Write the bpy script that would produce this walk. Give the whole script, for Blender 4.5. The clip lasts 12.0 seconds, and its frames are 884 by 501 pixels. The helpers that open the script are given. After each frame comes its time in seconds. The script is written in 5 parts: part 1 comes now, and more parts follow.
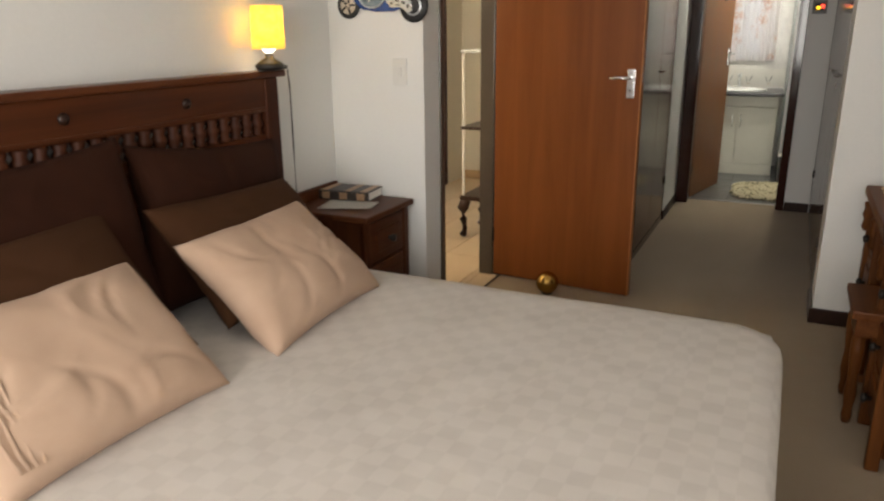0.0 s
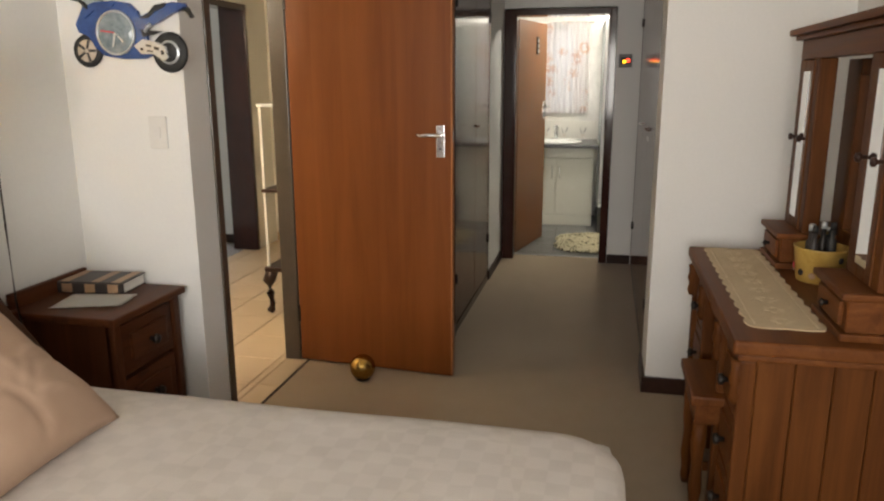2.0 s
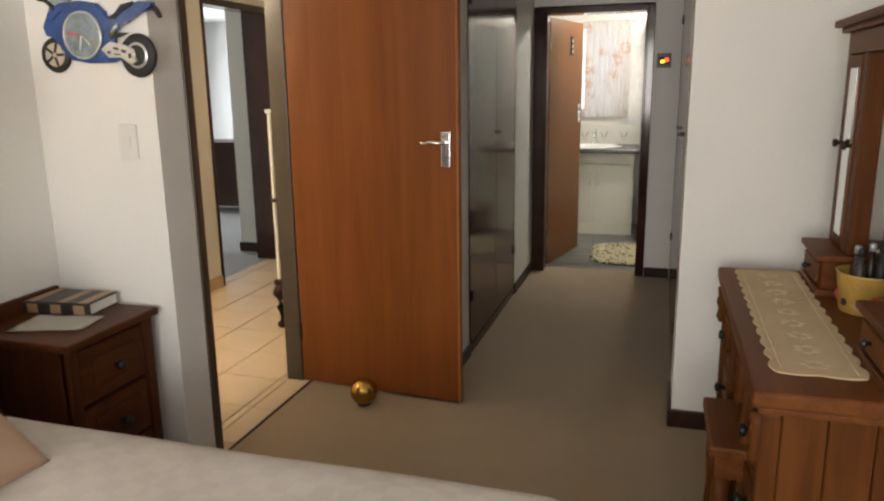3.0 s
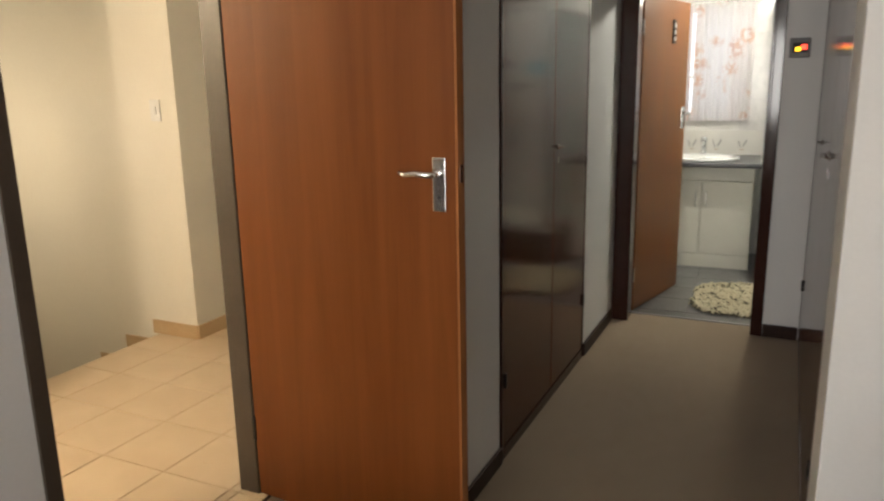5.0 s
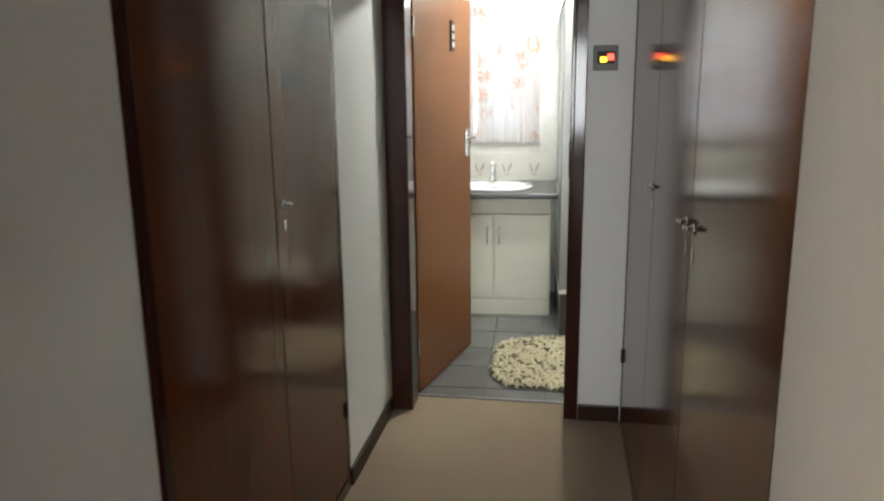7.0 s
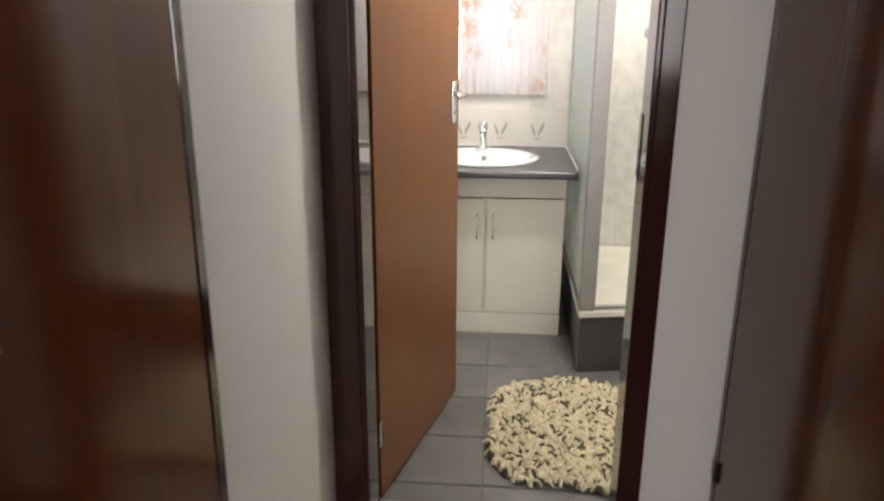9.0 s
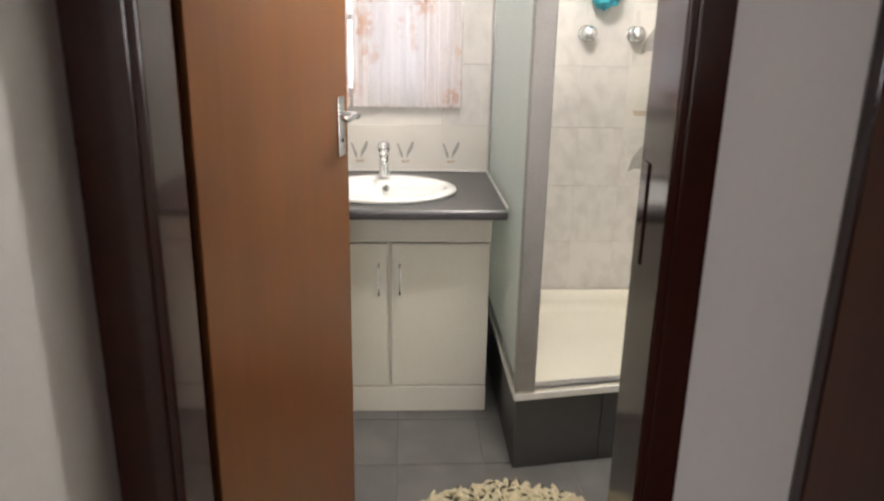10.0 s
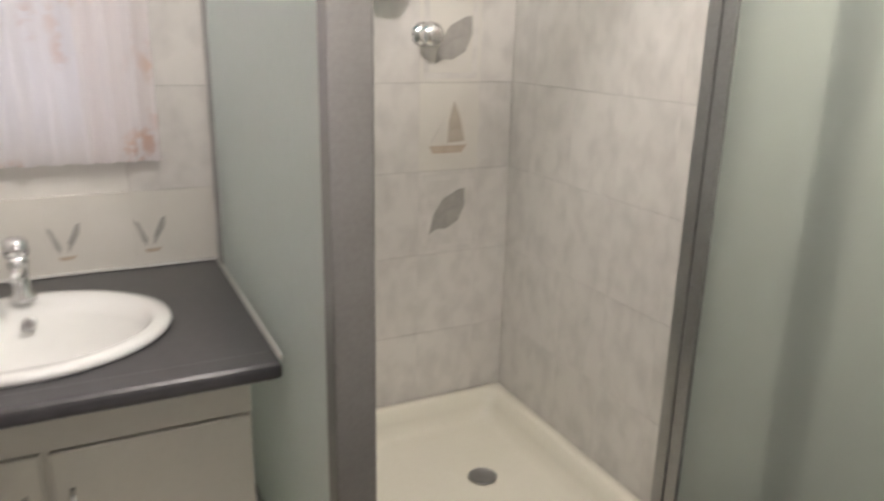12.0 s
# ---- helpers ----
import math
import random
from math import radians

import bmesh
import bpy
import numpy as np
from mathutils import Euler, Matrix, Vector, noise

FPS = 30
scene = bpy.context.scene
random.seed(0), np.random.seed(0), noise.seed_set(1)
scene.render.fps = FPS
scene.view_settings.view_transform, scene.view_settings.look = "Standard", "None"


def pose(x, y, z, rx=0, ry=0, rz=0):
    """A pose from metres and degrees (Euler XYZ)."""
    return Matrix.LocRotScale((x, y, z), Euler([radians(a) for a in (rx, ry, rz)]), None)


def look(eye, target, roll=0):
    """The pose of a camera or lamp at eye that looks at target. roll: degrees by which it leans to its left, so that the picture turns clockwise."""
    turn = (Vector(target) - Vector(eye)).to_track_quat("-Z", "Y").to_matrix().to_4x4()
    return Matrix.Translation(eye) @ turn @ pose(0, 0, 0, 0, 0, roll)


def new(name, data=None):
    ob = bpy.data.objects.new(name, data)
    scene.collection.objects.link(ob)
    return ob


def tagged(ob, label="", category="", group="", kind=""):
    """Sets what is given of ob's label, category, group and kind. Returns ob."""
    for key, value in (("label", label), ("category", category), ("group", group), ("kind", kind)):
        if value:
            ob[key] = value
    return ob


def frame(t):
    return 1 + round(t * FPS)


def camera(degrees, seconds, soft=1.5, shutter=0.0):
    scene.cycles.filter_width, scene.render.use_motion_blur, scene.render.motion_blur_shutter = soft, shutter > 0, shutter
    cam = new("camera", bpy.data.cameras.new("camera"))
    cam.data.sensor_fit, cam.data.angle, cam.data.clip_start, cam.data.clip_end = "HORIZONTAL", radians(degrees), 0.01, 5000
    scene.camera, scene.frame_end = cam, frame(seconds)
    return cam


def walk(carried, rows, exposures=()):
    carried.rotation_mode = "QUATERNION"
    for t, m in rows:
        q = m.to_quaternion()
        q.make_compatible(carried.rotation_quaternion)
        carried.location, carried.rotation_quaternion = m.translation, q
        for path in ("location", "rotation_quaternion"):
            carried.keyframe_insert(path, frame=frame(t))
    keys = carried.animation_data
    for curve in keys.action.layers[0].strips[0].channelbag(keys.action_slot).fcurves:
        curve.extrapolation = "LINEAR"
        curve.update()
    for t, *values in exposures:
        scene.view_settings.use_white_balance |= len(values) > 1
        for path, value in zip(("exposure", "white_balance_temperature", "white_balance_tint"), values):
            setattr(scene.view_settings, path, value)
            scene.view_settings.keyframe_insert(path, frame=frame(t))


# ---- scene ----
cam = camera(62.4, 12.0, 2.2, 0.4)
PATH = [
    (0, (0.178, -0.208, 1.468), (-0.646, 1.52, 0.887), -0.5),
    (0.5, (0.212, -0.069, 1.486), (-0.526, 1.715, 0.964), -0.6),
    (1, (0.147, 0.11, 1.49), (-0.346, 1.995, 1.041), -0.0),
    (1.5, (0.108, 0.276, 1.47), (-0.295, 2.176, 0.995), 0.4),
    (2, (0.155, 0.37, 1.467), (-0.27, 2.271, 1.012), -0.2),
    (2.5, (0.237, 0.498, 1.464), (-0.256, 2.384, 1.018), -0.1),
    (4.5, (0.341, 1.588, 1.451), (-0.403, 3.391, 1.009), -3.0),
    (5, (0.262, 1.93, 1.456), (-0.577, 3.691, 1.011), -1.1),
    (5.5, (0.242, 2.238, 1.441), (-0.695, 3.941, 0.97), -2.3),
    (6, (0.219, 2.532, 1.464), (-0.666, 4.251, 0.951), -2.2),
    (6.5, (0.133, 2.86, 1.495), (-0.377, 4.747, 1.069), -1.1),
    (7, (0.107, 3.162, 1.483), (-0.213, 5.089, 1.055), -0.7),
    (9, (-0.151, 4.537, 1.481), (-0.369, 6.433, 0.881), 0.2),
    (9.5, (-0.215, 4.963, 1.414), (-0.226, 6.884, 0.858), -1.0),
    (10, (-0.197, 5.344, 1.455), (-0.153, 7.253, 0.86), 1.1),
    (10.5, (-0.233, 5.698, 1.458), (-0.17, 7.61, 0.873), 0.6),
    (11, (-0.213, 6.033, 1.444), (0.207, 7.898, 0.857), 1.1),
    (11.5, (-0.153, 6.323, 1.432), (0.328, 8.156, 0.792), -0.2),
    (12, (-0.161, 6.55, 1.428), (0.633, 8.295, 0.858), 1.2),
]
EXPOSURES = [(0, -0.1, 6600, 11), (1.5, 0.08, 6700, 12), (2.5, 0.12, 6700, 12), (4.5, 0.13, 6500, 12), (5.5, 0.16, 6400, 11), (6, 0.34, 6250, 10), (6.5, 0.42, 6150, 9), (7, 0.6, 5950, 8), (9, 0.62, 6400, 18), (10.5, 0.2, 6400, 20), (11.5, 0.06, 6400, 21), (12, -0.18, 6400, 21)]
walk(cam, [(t, look(eye, target, roll)) for t, eye, target, roll in PATH], EXPOSURES)

# ---- world, daylight through the windows, lamps, added fills, exposure ----
world = bpy.data.worlds.new("world")
scene.world = world
world.use_nodes = True
wn = world.node_tree.nodes
sky = wn.new("ShaderNodeTexSky")
sky.sky_type, sky.sun_disc = "NISHITA", False
sky.sun_elevation, sky.sun_rotation = radians(48), radians(150)
world.node_tree.links.new(sky.outputs[0], wn["Background"].inputs[0])
wn["Background"].inputs[1].default_value = 0.12


def area_lamp(name, eye, target, sx, sy, watts, colour):
    data = bpy.data.lights.new(name, "AREA")
    data.shape, data.size, data.size_y, data.energy, data.color = "RECTANGLE", sx, sy, watts, colour
    ob = new(name, data)
    ob.matrix_world = look(eye, target)
    return ob


def point_lamp(name, place, radius, watts, colour):
    data = bpy.data.lights.new(name, "POINT")
    data.shadow_soft_size, data.energy, data.color = radius, watts, colour
    ob = new(name, data)
    ob.location = place
    return ob


area_lamp("bedroom_window_daylight", (-0.3, -2.33, 1.5), (-0.3, 3, 1.1), 1.9, 1.3, 97, (1.0, 0.97, 0.92))
# added fill from an unseen, assumed opening, brightens faces turned to +x
area_lamp("bedroom_side_fill", (1.16, -1.25, 1.5), (-1.4, 1.4, 1.1), 1.1, 1.2, 15, (1.0, 0.97, 0.92))
area_lamp("bathroom_window_daylight", (-0.4, 8.62, 1.6), (-0.4, 3, 1.3), 0.72, 0.8, 1.35, (0.95, 0.98, 1.0))
area_lamp("far_room_window_daylight", (-6.9, 9.0, 1.5), (-3, 8.6, 0.9), 1.8, 1.3, 130, (0.85, 0.93, 1.0))
point_lamp("hall_ceiling_bulb", (-2.25, 2.5, 2.1), 0.09, 72, (1.0, 0.85, 0.65))
# added fill without a fitting, evens out the brightness of the stair wall
point_lamp("stair_fill", (-4.2, 4.06, 1.2), 0.09, 17, (1.0, 0.86, 0.64))
point_lamp("bathroom_ceiling_bulb", (0.15, 7.34, 2.22), 0.05, 49, (0.97, 0.945, 0.83))
point_lamp("bedside_bulb", (-1.74, 2.225, 1.507), 0.03, 6.5, (1.0, 0.93, 0.72))

# ---- materials ----


def nodes_of(name):
    m = bpy.data.materials.new(name)
    m.use_nodes = True
    t = m.node_tree
    return m, t, t.nodes["Principled BSDF"]


def coords(t, stretch=(1, 1, 1), turn=(0, 0, 0)):
    tc = t.nodes.new("ShaderNodeTexCoord")
    mp = t.nodes.new("ShaderNodeMapping")
    mp.inputs["Scale"].default_value = stretch
    mp.inputs["Rotation"].default_value = turn
    t.links.new(tc.outputs["Object"], mp.inputs["Vector"])
    return mp.outputs[0]


def noise_of(t, vec, scale, detail=4, rough=0.55, distort=0.0):
    n = t.nodes.new("ShaderNodeTexNoise")
    n.inputs["Scale"].default_value, n.inputs["Detail"].default_value = scale, detail
    n.inputs["Roughness"].default_value, n.inputs["Distortion"].default_value = rough, distort
    t.links.new(vec, n.inputs["Vector"])
    return n.outputs[0]


def ramp(t, fac, stops):
    r = t.nodes.new("ShaderNodeValToRGB")
    el = r.color_ramp.elements
    el[0].position, el[0].color = stops[0][0], (*stops[0][1], 1)
    el[1].position, el[1].color = stops[-1][0], (*stops[-1][1], 1)
    for p, c in stops[1:-1]:
        e = el.new(p)
        e.color = (*c, 1)
    t.links.new(fac, r.inputs[0])
    return r.outputs[0]


def mixed(t, fac, a, b, how="MIX"):
    m = t.nodes.new("ShaderNodeMix")
    m.data_type, m.blend_type = "RGBA", how
    for sock, v in ((m.inputs[0], fac), (m.inputs[6], a), (m.inputs[7], b)):
        if isinstance(v, (int, float)):
            sock.default_value = v
        elif isinstance(v, tuple):
            sock.default_value = (*v, 1)
        else:
            t.links.new(v, sock)
    return m.outputs[2]


def bump(t, p, height, strength, dist=0.002, below=None):
    b = t.nodes.new("ShaderNodeBump")
    b.inputs["Strength"].default_value, b.inputs["Distance"].default_value = strength, dist
    t.links.new(height, b.inputs["Height"])
    if below is not None:
        t.links.new(below, b.inputs["Normal"])
    t.links.new(b.outputs[0], p.inputs["Normal"])
    return b.outputs[0]


def spread(t, fac, lo, hi):
    m = t.nodes.new("ShaderNodeMapRange")
    m.inputs[3].default_value, m.inputs[4].default_value = lo, hi
    t.links.new(fac, m.inputs[0])
    return m.outputs[0]


def plain(name, a, b, rough=0.6, big=3.0, fine=60.0, relief=0.15, metal=0.0, dist=0.001, coat=0.0, vary=0.0, spec=0.5):
    """Two-scale mottled surface."""
    m, t, p = nodes_of(name)
    v = coords(t)
    n1, n2 = noise_of(t, v, big, 3), noise_of(t, v, fine, 5)
    f = mixed(t, 0.4, n1, n2)
    c = ramp(t, f, [(0.3, a), (0.7, b)])
    if vary:
        oi = t.nodes.new("ShaderNodeObjectInfo")
        c = mixed(t, spread(t, oi.outputs["Random"], 0.0, vary), c, (0.0, 0.0, 0.0))
    t.links.new(c, p.inputs["Base Color"])
    p.inputs["Metallic"].default_value, p.inputs["Coat Weight"].default_value, p.inputs["Specular IOR Level"].default_value = metal, coat, spec
    t.links.new(spread(t, n1, rough * 0.85, min(1.0, rough * 1.15)), p.inputs["Roughness"])
    if relief:
        bump(t, p, n2, relief, dist)
    return m


def wood(name, dark, light, axis=2, rough=0.35, scale=1.0, knots=0.0, coat=0.0, deep=0.3, spec=0.3):
    """Grain that runs along one axis."""
    m, t, p = nodes_of(name)
    s = [9.0 * scale] * 3
    s[axis] = 0.55 * scale
    v = coords(t, tuple(s))
    g1 = noise_of(t, v, 1.6, 6, 0.6, 0.9)
    s2 = [70.0 * scale] * 3
    s2[axis] = 1.6 * scale
    g2 = noise_of(t, coords(t, tuple(s2)), 2.0, 4, 0.7)
    base = ramp(t, mixed(t, 0.22, g1, g2), [(0.28, dark), (0.5, tuple((x + y) / 2 for x, y in zip(dark, light))), (0.72, light)])
    if knots:
        vo = t.nodes.new("ShaderNodeTexVoronoi")
        vo.inputs["Scale"].default_value = 5.0
        s3 = [1.0] * 3
        s3[axis] = 0.5
        t.links.new(coords(t, tuple(s3)), vo.inputs["Vector"])
        k = ramp(t, vo.outputs["Distance"], [(0.03, (knots,) * 3), (0.13, (0.0,) * 3)])
        base = mixed(t, k, base, tuple(0.3 * x for x in dark))
    t.links.new(base, p.inputs["Base Color"])
    t.links.new(spread(t, g1, rough * 0.8, rough * 1.25), p.inputs["Roughness"])
    p.inputs["Coat Weight"].default_value, p.inputs["Coat Roughness"].default_value = coat, 0.12
    p.inputs["Specular IOR Level"].default_value = spec
    bump(t, p, g2, deep, 0.0006)
    return m


def woven(name, a, b, pitch, rough=0.9, relief=0.5, check=0.0, sheen=0.1):
    """Cloth: crossed threads over a soft mottle; check gives woven squares of that width."""
    m, t, p = nodes_of(name)
    v = coords(t)
    w = []
    for d in "XY":
        n = t.nodes.new("ShaderNodeTexWave")
        n.bands_direction = d
        n.inputs["Scale"].default_value, n.inputs["Distortion"].default_value = 1.0 / pitch, 0.6
        t.links.new(v, n.inputs["Vector"])
        w.append(n.outputs["Fac"])
    th = mixed(t, 0.5, w[0], w[1])
    n1 = noise_of(t, v, 6.0, 4)
    c = mixed(t, 0.35, ramp(t, n1, [(0.3, a), (0.7, b)]), ramp(t, th, [(0.2, a), (0.8, b)]))
    hgt = th
    if check:
        ck = t.nodes.new("ShaderNodeTexChecker")
        ck.inputs["Scale"].default_value = 1.0 / check
        t.links.new(coords(t), ck.inputs["Vector"])
        br = mixed(t, ck.outputs["Fac"], w[0], w[1])
        hgt = mixed(t, 0.5, br, ck.outputs["Fac"])
        c = mixed(t, spread(t, ck.outputs["Fac"], 0.0, 0.22), c, tuple(min(1.0, 1.12 * x) for x in b))
    t.links.new(c, p.inputs["Base Color"])
    p.inputs["Roughness"].default_value = rough
    p.inputs["Sheen Weight"].default_value = sheen
    bump(t, p, hgt, relief, 0.0012)
    p.inputs["Specular IOR Level"].default_value = 0.12
    return m


def carpet_mat(name, a, b):
    m, t, p = nodes_of(name)
    v = coords(t)
    n1, n2, n3 = noise_of(t, v, 1.1, 4), noise_of(t, v, 14.0, 4), noise_of(t, v, 420.0, 3, 0.8)
    c = ramp(t, mixed(t, 0.45, n1, mixed(t, 0.6, n2, n3)), [(0.3, a), (0.7, b)])
    t.links.new(c, p.inputs["Base Color"])
    p.inputs["Roughness"].default_value = 0.95
    p.inputs["Sheen Weight"].default_value = 0.2
    bump(t, p, n3, 0.7, 0.004)
    return m


def tile_mat(name, base, cloud, rough=0.16, streak=(1, 1, 1), scale=9.0, amount=0.5, vary=0.1):
    """Glazed ceramic with soft clouds, each tile a little apart from the next."""
    m, t, p = nodes_of(name)
    oi = t.nodes.new("ShaderNodeObjectInfo")
    tc = t.nodes.new("ShaderNodeTexCoord")
    ad = t.nodes.new("ShaderNodeVectorMath")
    ad.operation = "MULTIPLY_ADD"
    mp = t.nodes.new("ShaderNodeMapping")
    mp.inputs["Scale"].default_value = streak
    t.links.new(tc.outputs["Object"], mp.inputs["Vector"])
    t.links.new(oi.outputs["Random"], ad.inputs[0])
    ad.inputs[1].default_value = (17.0, 31.0, 23.0)
    t.links.new(mp.outputs[0], ad.inputs[2])
    n1, n2 = noise_of(t, ad.outputs[0], scale, 2, 0.45, 0.2), noise_of(t, ad.outputs[0], scale * 7, 4)
    c = mixed(t, ramp(t, n1, [(0.40, (0,) * 3), (0.72, (amount,) * 3)]), base, cloud)
    c = mixed(t, spread(t, n2, 0.0, 0.12), c, cloud)
    c = mixed(t, spread(t, oi.outputs["Random"], 0.0, vary), c, cloud)
    t.links.new(c, p.inputs["Base Color"])
    t.links.new(spread(t, n2, rough * 0.7, rough * 1.5), p.inputs["Roughness"])
    bump(t, p, n1, 0.05, 0.002)
    return m


def glow(name, colour, strength):
    m, t, p = nodes_of(name)
    p.inputs["Base Color"].default_value = (*colour, 1)
    p.inputs["Emission Color"].default_value = (*colour, 1)
    p.inputs["Emission Strength"].default_value = strength
    return m


PAINT = plain("wall_paint", (0.73, 0.725, 0.70), (0.79, 0.78, 0.755), 0.55, 1.2, 90, 0.10)
CREAM = plain("hall_paint", (0.70, 0.66, 0.57), (0.75, 0.71, 0.62), 0.55, 1.0, 80, 0.10)
CEILING = plain("ceiling_paint", (0.80, 0.80, 0.78), (0.85, 0.85, 0.83), 0.8, 1.0, 60, 0.1)
CARPET = carpet_mat("carpet", (0.248, 0.178, 0.108), (0.345, 0.258, 0.164))
CARPET_FAR = carpet_mat("far_room_carpet", (0.20, 0.19, 0.18), (0.27, 0.26, 0.25))
DARKWOOD = wood("dark_skirting_wood", (0.018, 0.008, 0.005), (0.045, 0.018, 0.010), 1, 0.35)
FRAME_BROWN = plain("frame_gloss_brown", (0.030, 0.009, 0.007), (0.044, 0.014, 0.010), 0.10, 5, 90, 0.0, 0, 0.0005, 0.0, 0.0, 0.5)
FRAME_STEEL = plain("frame_steel_brown", (0.060, 0.045, 0.032), (0.082, 0.062, 0.045), 0.30, 5, 90, 0.05, 0, 0.0005, 0.2)
SAPELE = wood("door_veneer", (0.142, 0.040, 0.0085), (0.212, 0.065, 0.0145), 2, 0.38, 0.8, 0.0, 0.03, 0.08, 0.22)
OAKY = wood("bath_door_veneer", (0.142, 0.052, 0.0155), (0.190, 0.073, 0.0245), 2, 0.34, 1.0, 0.0, 0.05, 0.08, 0.25)
EDGE = wood("door_edge_wood", (0.22, 0.075, 0.022), (0.40, 0.16, 0.05), 2, 0.4)
PINE_Y = wood("stained_pine_along", (0.072, 0.0215, 0.0055), (0.185, 0.064, 0.0165), 1, 0.44, 1.0, 0.8, 0.0, 0.3, 0.14)
PINE_Z = wood("stained_pine_upright", (0.056, 0.0165, 0.0038), (0.148, 0.051, 0.0115), 2, 0.48, 1.0, 0.8, 0.0, 0.3, 0.12)
PINE_X = wood("stained_pine_across", (0.072, 0.0215, 0.0055), (0.185, 0.064, 0.0165), 0, 0.44, 1.0, 0.8, 0.0, 0.3, 0.14)
HB_WOOD = wood("headboard_wood", (0.042, 0.0105, 0.004), (0.115, 0.033, 0.010), 1, 0.36, 1.0, 0.6, 0.12)
HB_UP = wood("headboard_wood_upright", (0.034, 0.0085, 0.0036), (0.085, 0.024, 0.008), 2, 0.5, 1.0, 0.6, 0.0, 0.3, 0.2)
# pine darkened for the nightstand, which stands turned from the light
NS_SHADED = wood("nightstand_wood_shaded", (0.040, 0.012, 0.005), (0.115, 0.036, 0.012), 1, 0.42, 1.0, 0.7, 0.0, 0.3, 0.15)
NS_SHADED_UP = wood("nightstand_wood_shaded_upright", (0.036, 0.011, 0.005), (0.10, 0.032, 0.011), 2, 0.42, 1.0, 0.7, 0.0, 0.3, 0.14)
MELAMINE = wood("wardrobe_melamine", (0.082, 0.0215, 0.0065), (0.118, 0.033, 0.0110), 2, 0.12, 0.8, 0.0, 0.0, 0.005, 0.27)
SHEET = woven("bedspread_weave", (0.555, 0.505, 0.460), (0.68, 0.627, 0.578), 0.006, 0.9, 0.5, 0.055)
TAN = woven("tan_cotton", (0.465, 0.315, 0.222), (0.56, 0.395, 0.287), 0.003, 0.85, 0.3)
WHITE_COTTON = woven("white_cotton", (0.55, 0.52, 0.48), (0.66, 0.63, 0.58), 0.003, 0.9, 0.3)
BROWN_CLOTH = woven("brown_cloth", (0.024, 0.0078, 0.0038), (0.040, 0.0128, 0.0062), 0.003, 0.9, 0.3, 0.0, 0.0)
OLIVE_CLOTH = woven("olive_brown_cloth", (0.044, 0.0175, 0.0075), (0.064, 0.027, 0.0115), 0.003, 0.9, 0.3, 0.0, 0.0)
LINEN = woven("table_runner_cloth", (0.56, 0.43, 0.26), (0.70, 0.56, 0.36), 0.004, 0.9, 0.5)
CHROME = plain("chrome", (0.70, 0.70, 0.70), (0.82, 0.82, 0.82), 0.20, 10, 120, 0.02, 1.0)
BRASS = plain("aged_brass", (0.36, 0.21, 0.05), (0.55, 0.36, 0.11), 0.24, 18, 80, 0.1, 1.0)
ALU = plain("brushed_aluminium", (0.30, 0.295, 0.29), (0.38, 0.375, 0.37), 0.38, 8, 120, 0.04, 0.85)
DARK_METAL = plain("dark_metal", (0.02, 0.017, 0.015), (0.04, 0.034, 0.03), 0.4, 8, 60, 0.1, 0.6)
WHITE_PLASTIC = plain("white_plastic", (0.66, 0.65, 0.62), (0.72, 0.71, 0.68), 0.35, 8, 90, 0.02)
CERAMIC = plain("white_ceramic", (0.85, 0.85, 0.83), (0.88, 0.88, 0.86), 0.08, 4, 60, 0.0, 0, 0.001, 0.5)
ACRYLIC = plain("cream_acrylic", (0.74, 0.71, 0.60), (0.79, 0.76, 0.66), 0.22, 3, 60, 0.02, 0, 0.001, 0.2)
CABINET_WHITE = plain("cream_cabinet_paint", (0.62, 0.60, 0.51), (0.67, 0.65, 0.56), 0.35, 3, 70, 0.05)
COUNTER = plain("dark_laminate", (0.055, 0.053, 0.056), (0.085, 0.082, 0.086), 0.30, 30, 160, 0.05)
RUBBER = plain("black_rubber", (0.010, 0.010, 0.010), (0.022, 0.022, 0.022), 0.6, 10, 90, 0.1)
BLUE = plain("blue_enamel", (0.006, 0.030, 0.15), (0.025, 0.085, 0.30), 0.2, 10, 90, 0.02, 0, 0.001, 0.6)
DIAL = plain("clock_dial", (0.09, 0.14, 0.17), (0.34, 0.39, 0.41), 0.2, 14, 60, 0.0, 0, 0.001, 0.5)
SILVER = plain("silver_plastic", (0.38, 0.41, 0.43), (0.58, 0.61, 0.63), 0.3, 12, 60, 0.05, 0.5)
BOOK_DARK = plain("book_cover_dark", (0.022, 0.017, 0.016), (0.045, 0.034, 0.03), 0.45, 8, 80, 0.1)
BOOK_BAND = plain("book_cover_band", (0.30, 0.18, 0.10), (0.42, 0.27, 0.16), 0.45, 8, 80, 0.1)
PAPER = plain("paper", (0.76, 0.74, 0.68), (0.82, 0.80, 0.74), 0.85, 9, 70, 0.08)
RED = plain("red_plastic", (0.55, 0.03, 0.05), (0.70, 0.06, 0.08), 0.4)
TURQUOISE = plain("turquoise_net", (0.03, 0.34, 0.46), (0.06, 0.48, 0.60), 0.6)
MIRROR = plain("mirror_silver", (0.86, 0.87, 0.86), (0.88, 0.89, 0.88), 0.015, 2, 20, 0.0, 1.0)
GROUT = plain("grout", (0.64, 0.62, 0.58), (0.70, 0.68, 0.64), 0.9, 20, 120, 0.2)
GROUT_DARK = plain("dark_grout", (0.11, 0.106, 0.10), (0.155, 0.15, 0.145), 0.9, 20, 120, 0.2)
GROUT_WARM = plain("warm_grout", (0.43, 0.315, 0.195), (0.49, 0.37, 0.24), 0.9, 20, 120, 0.2)
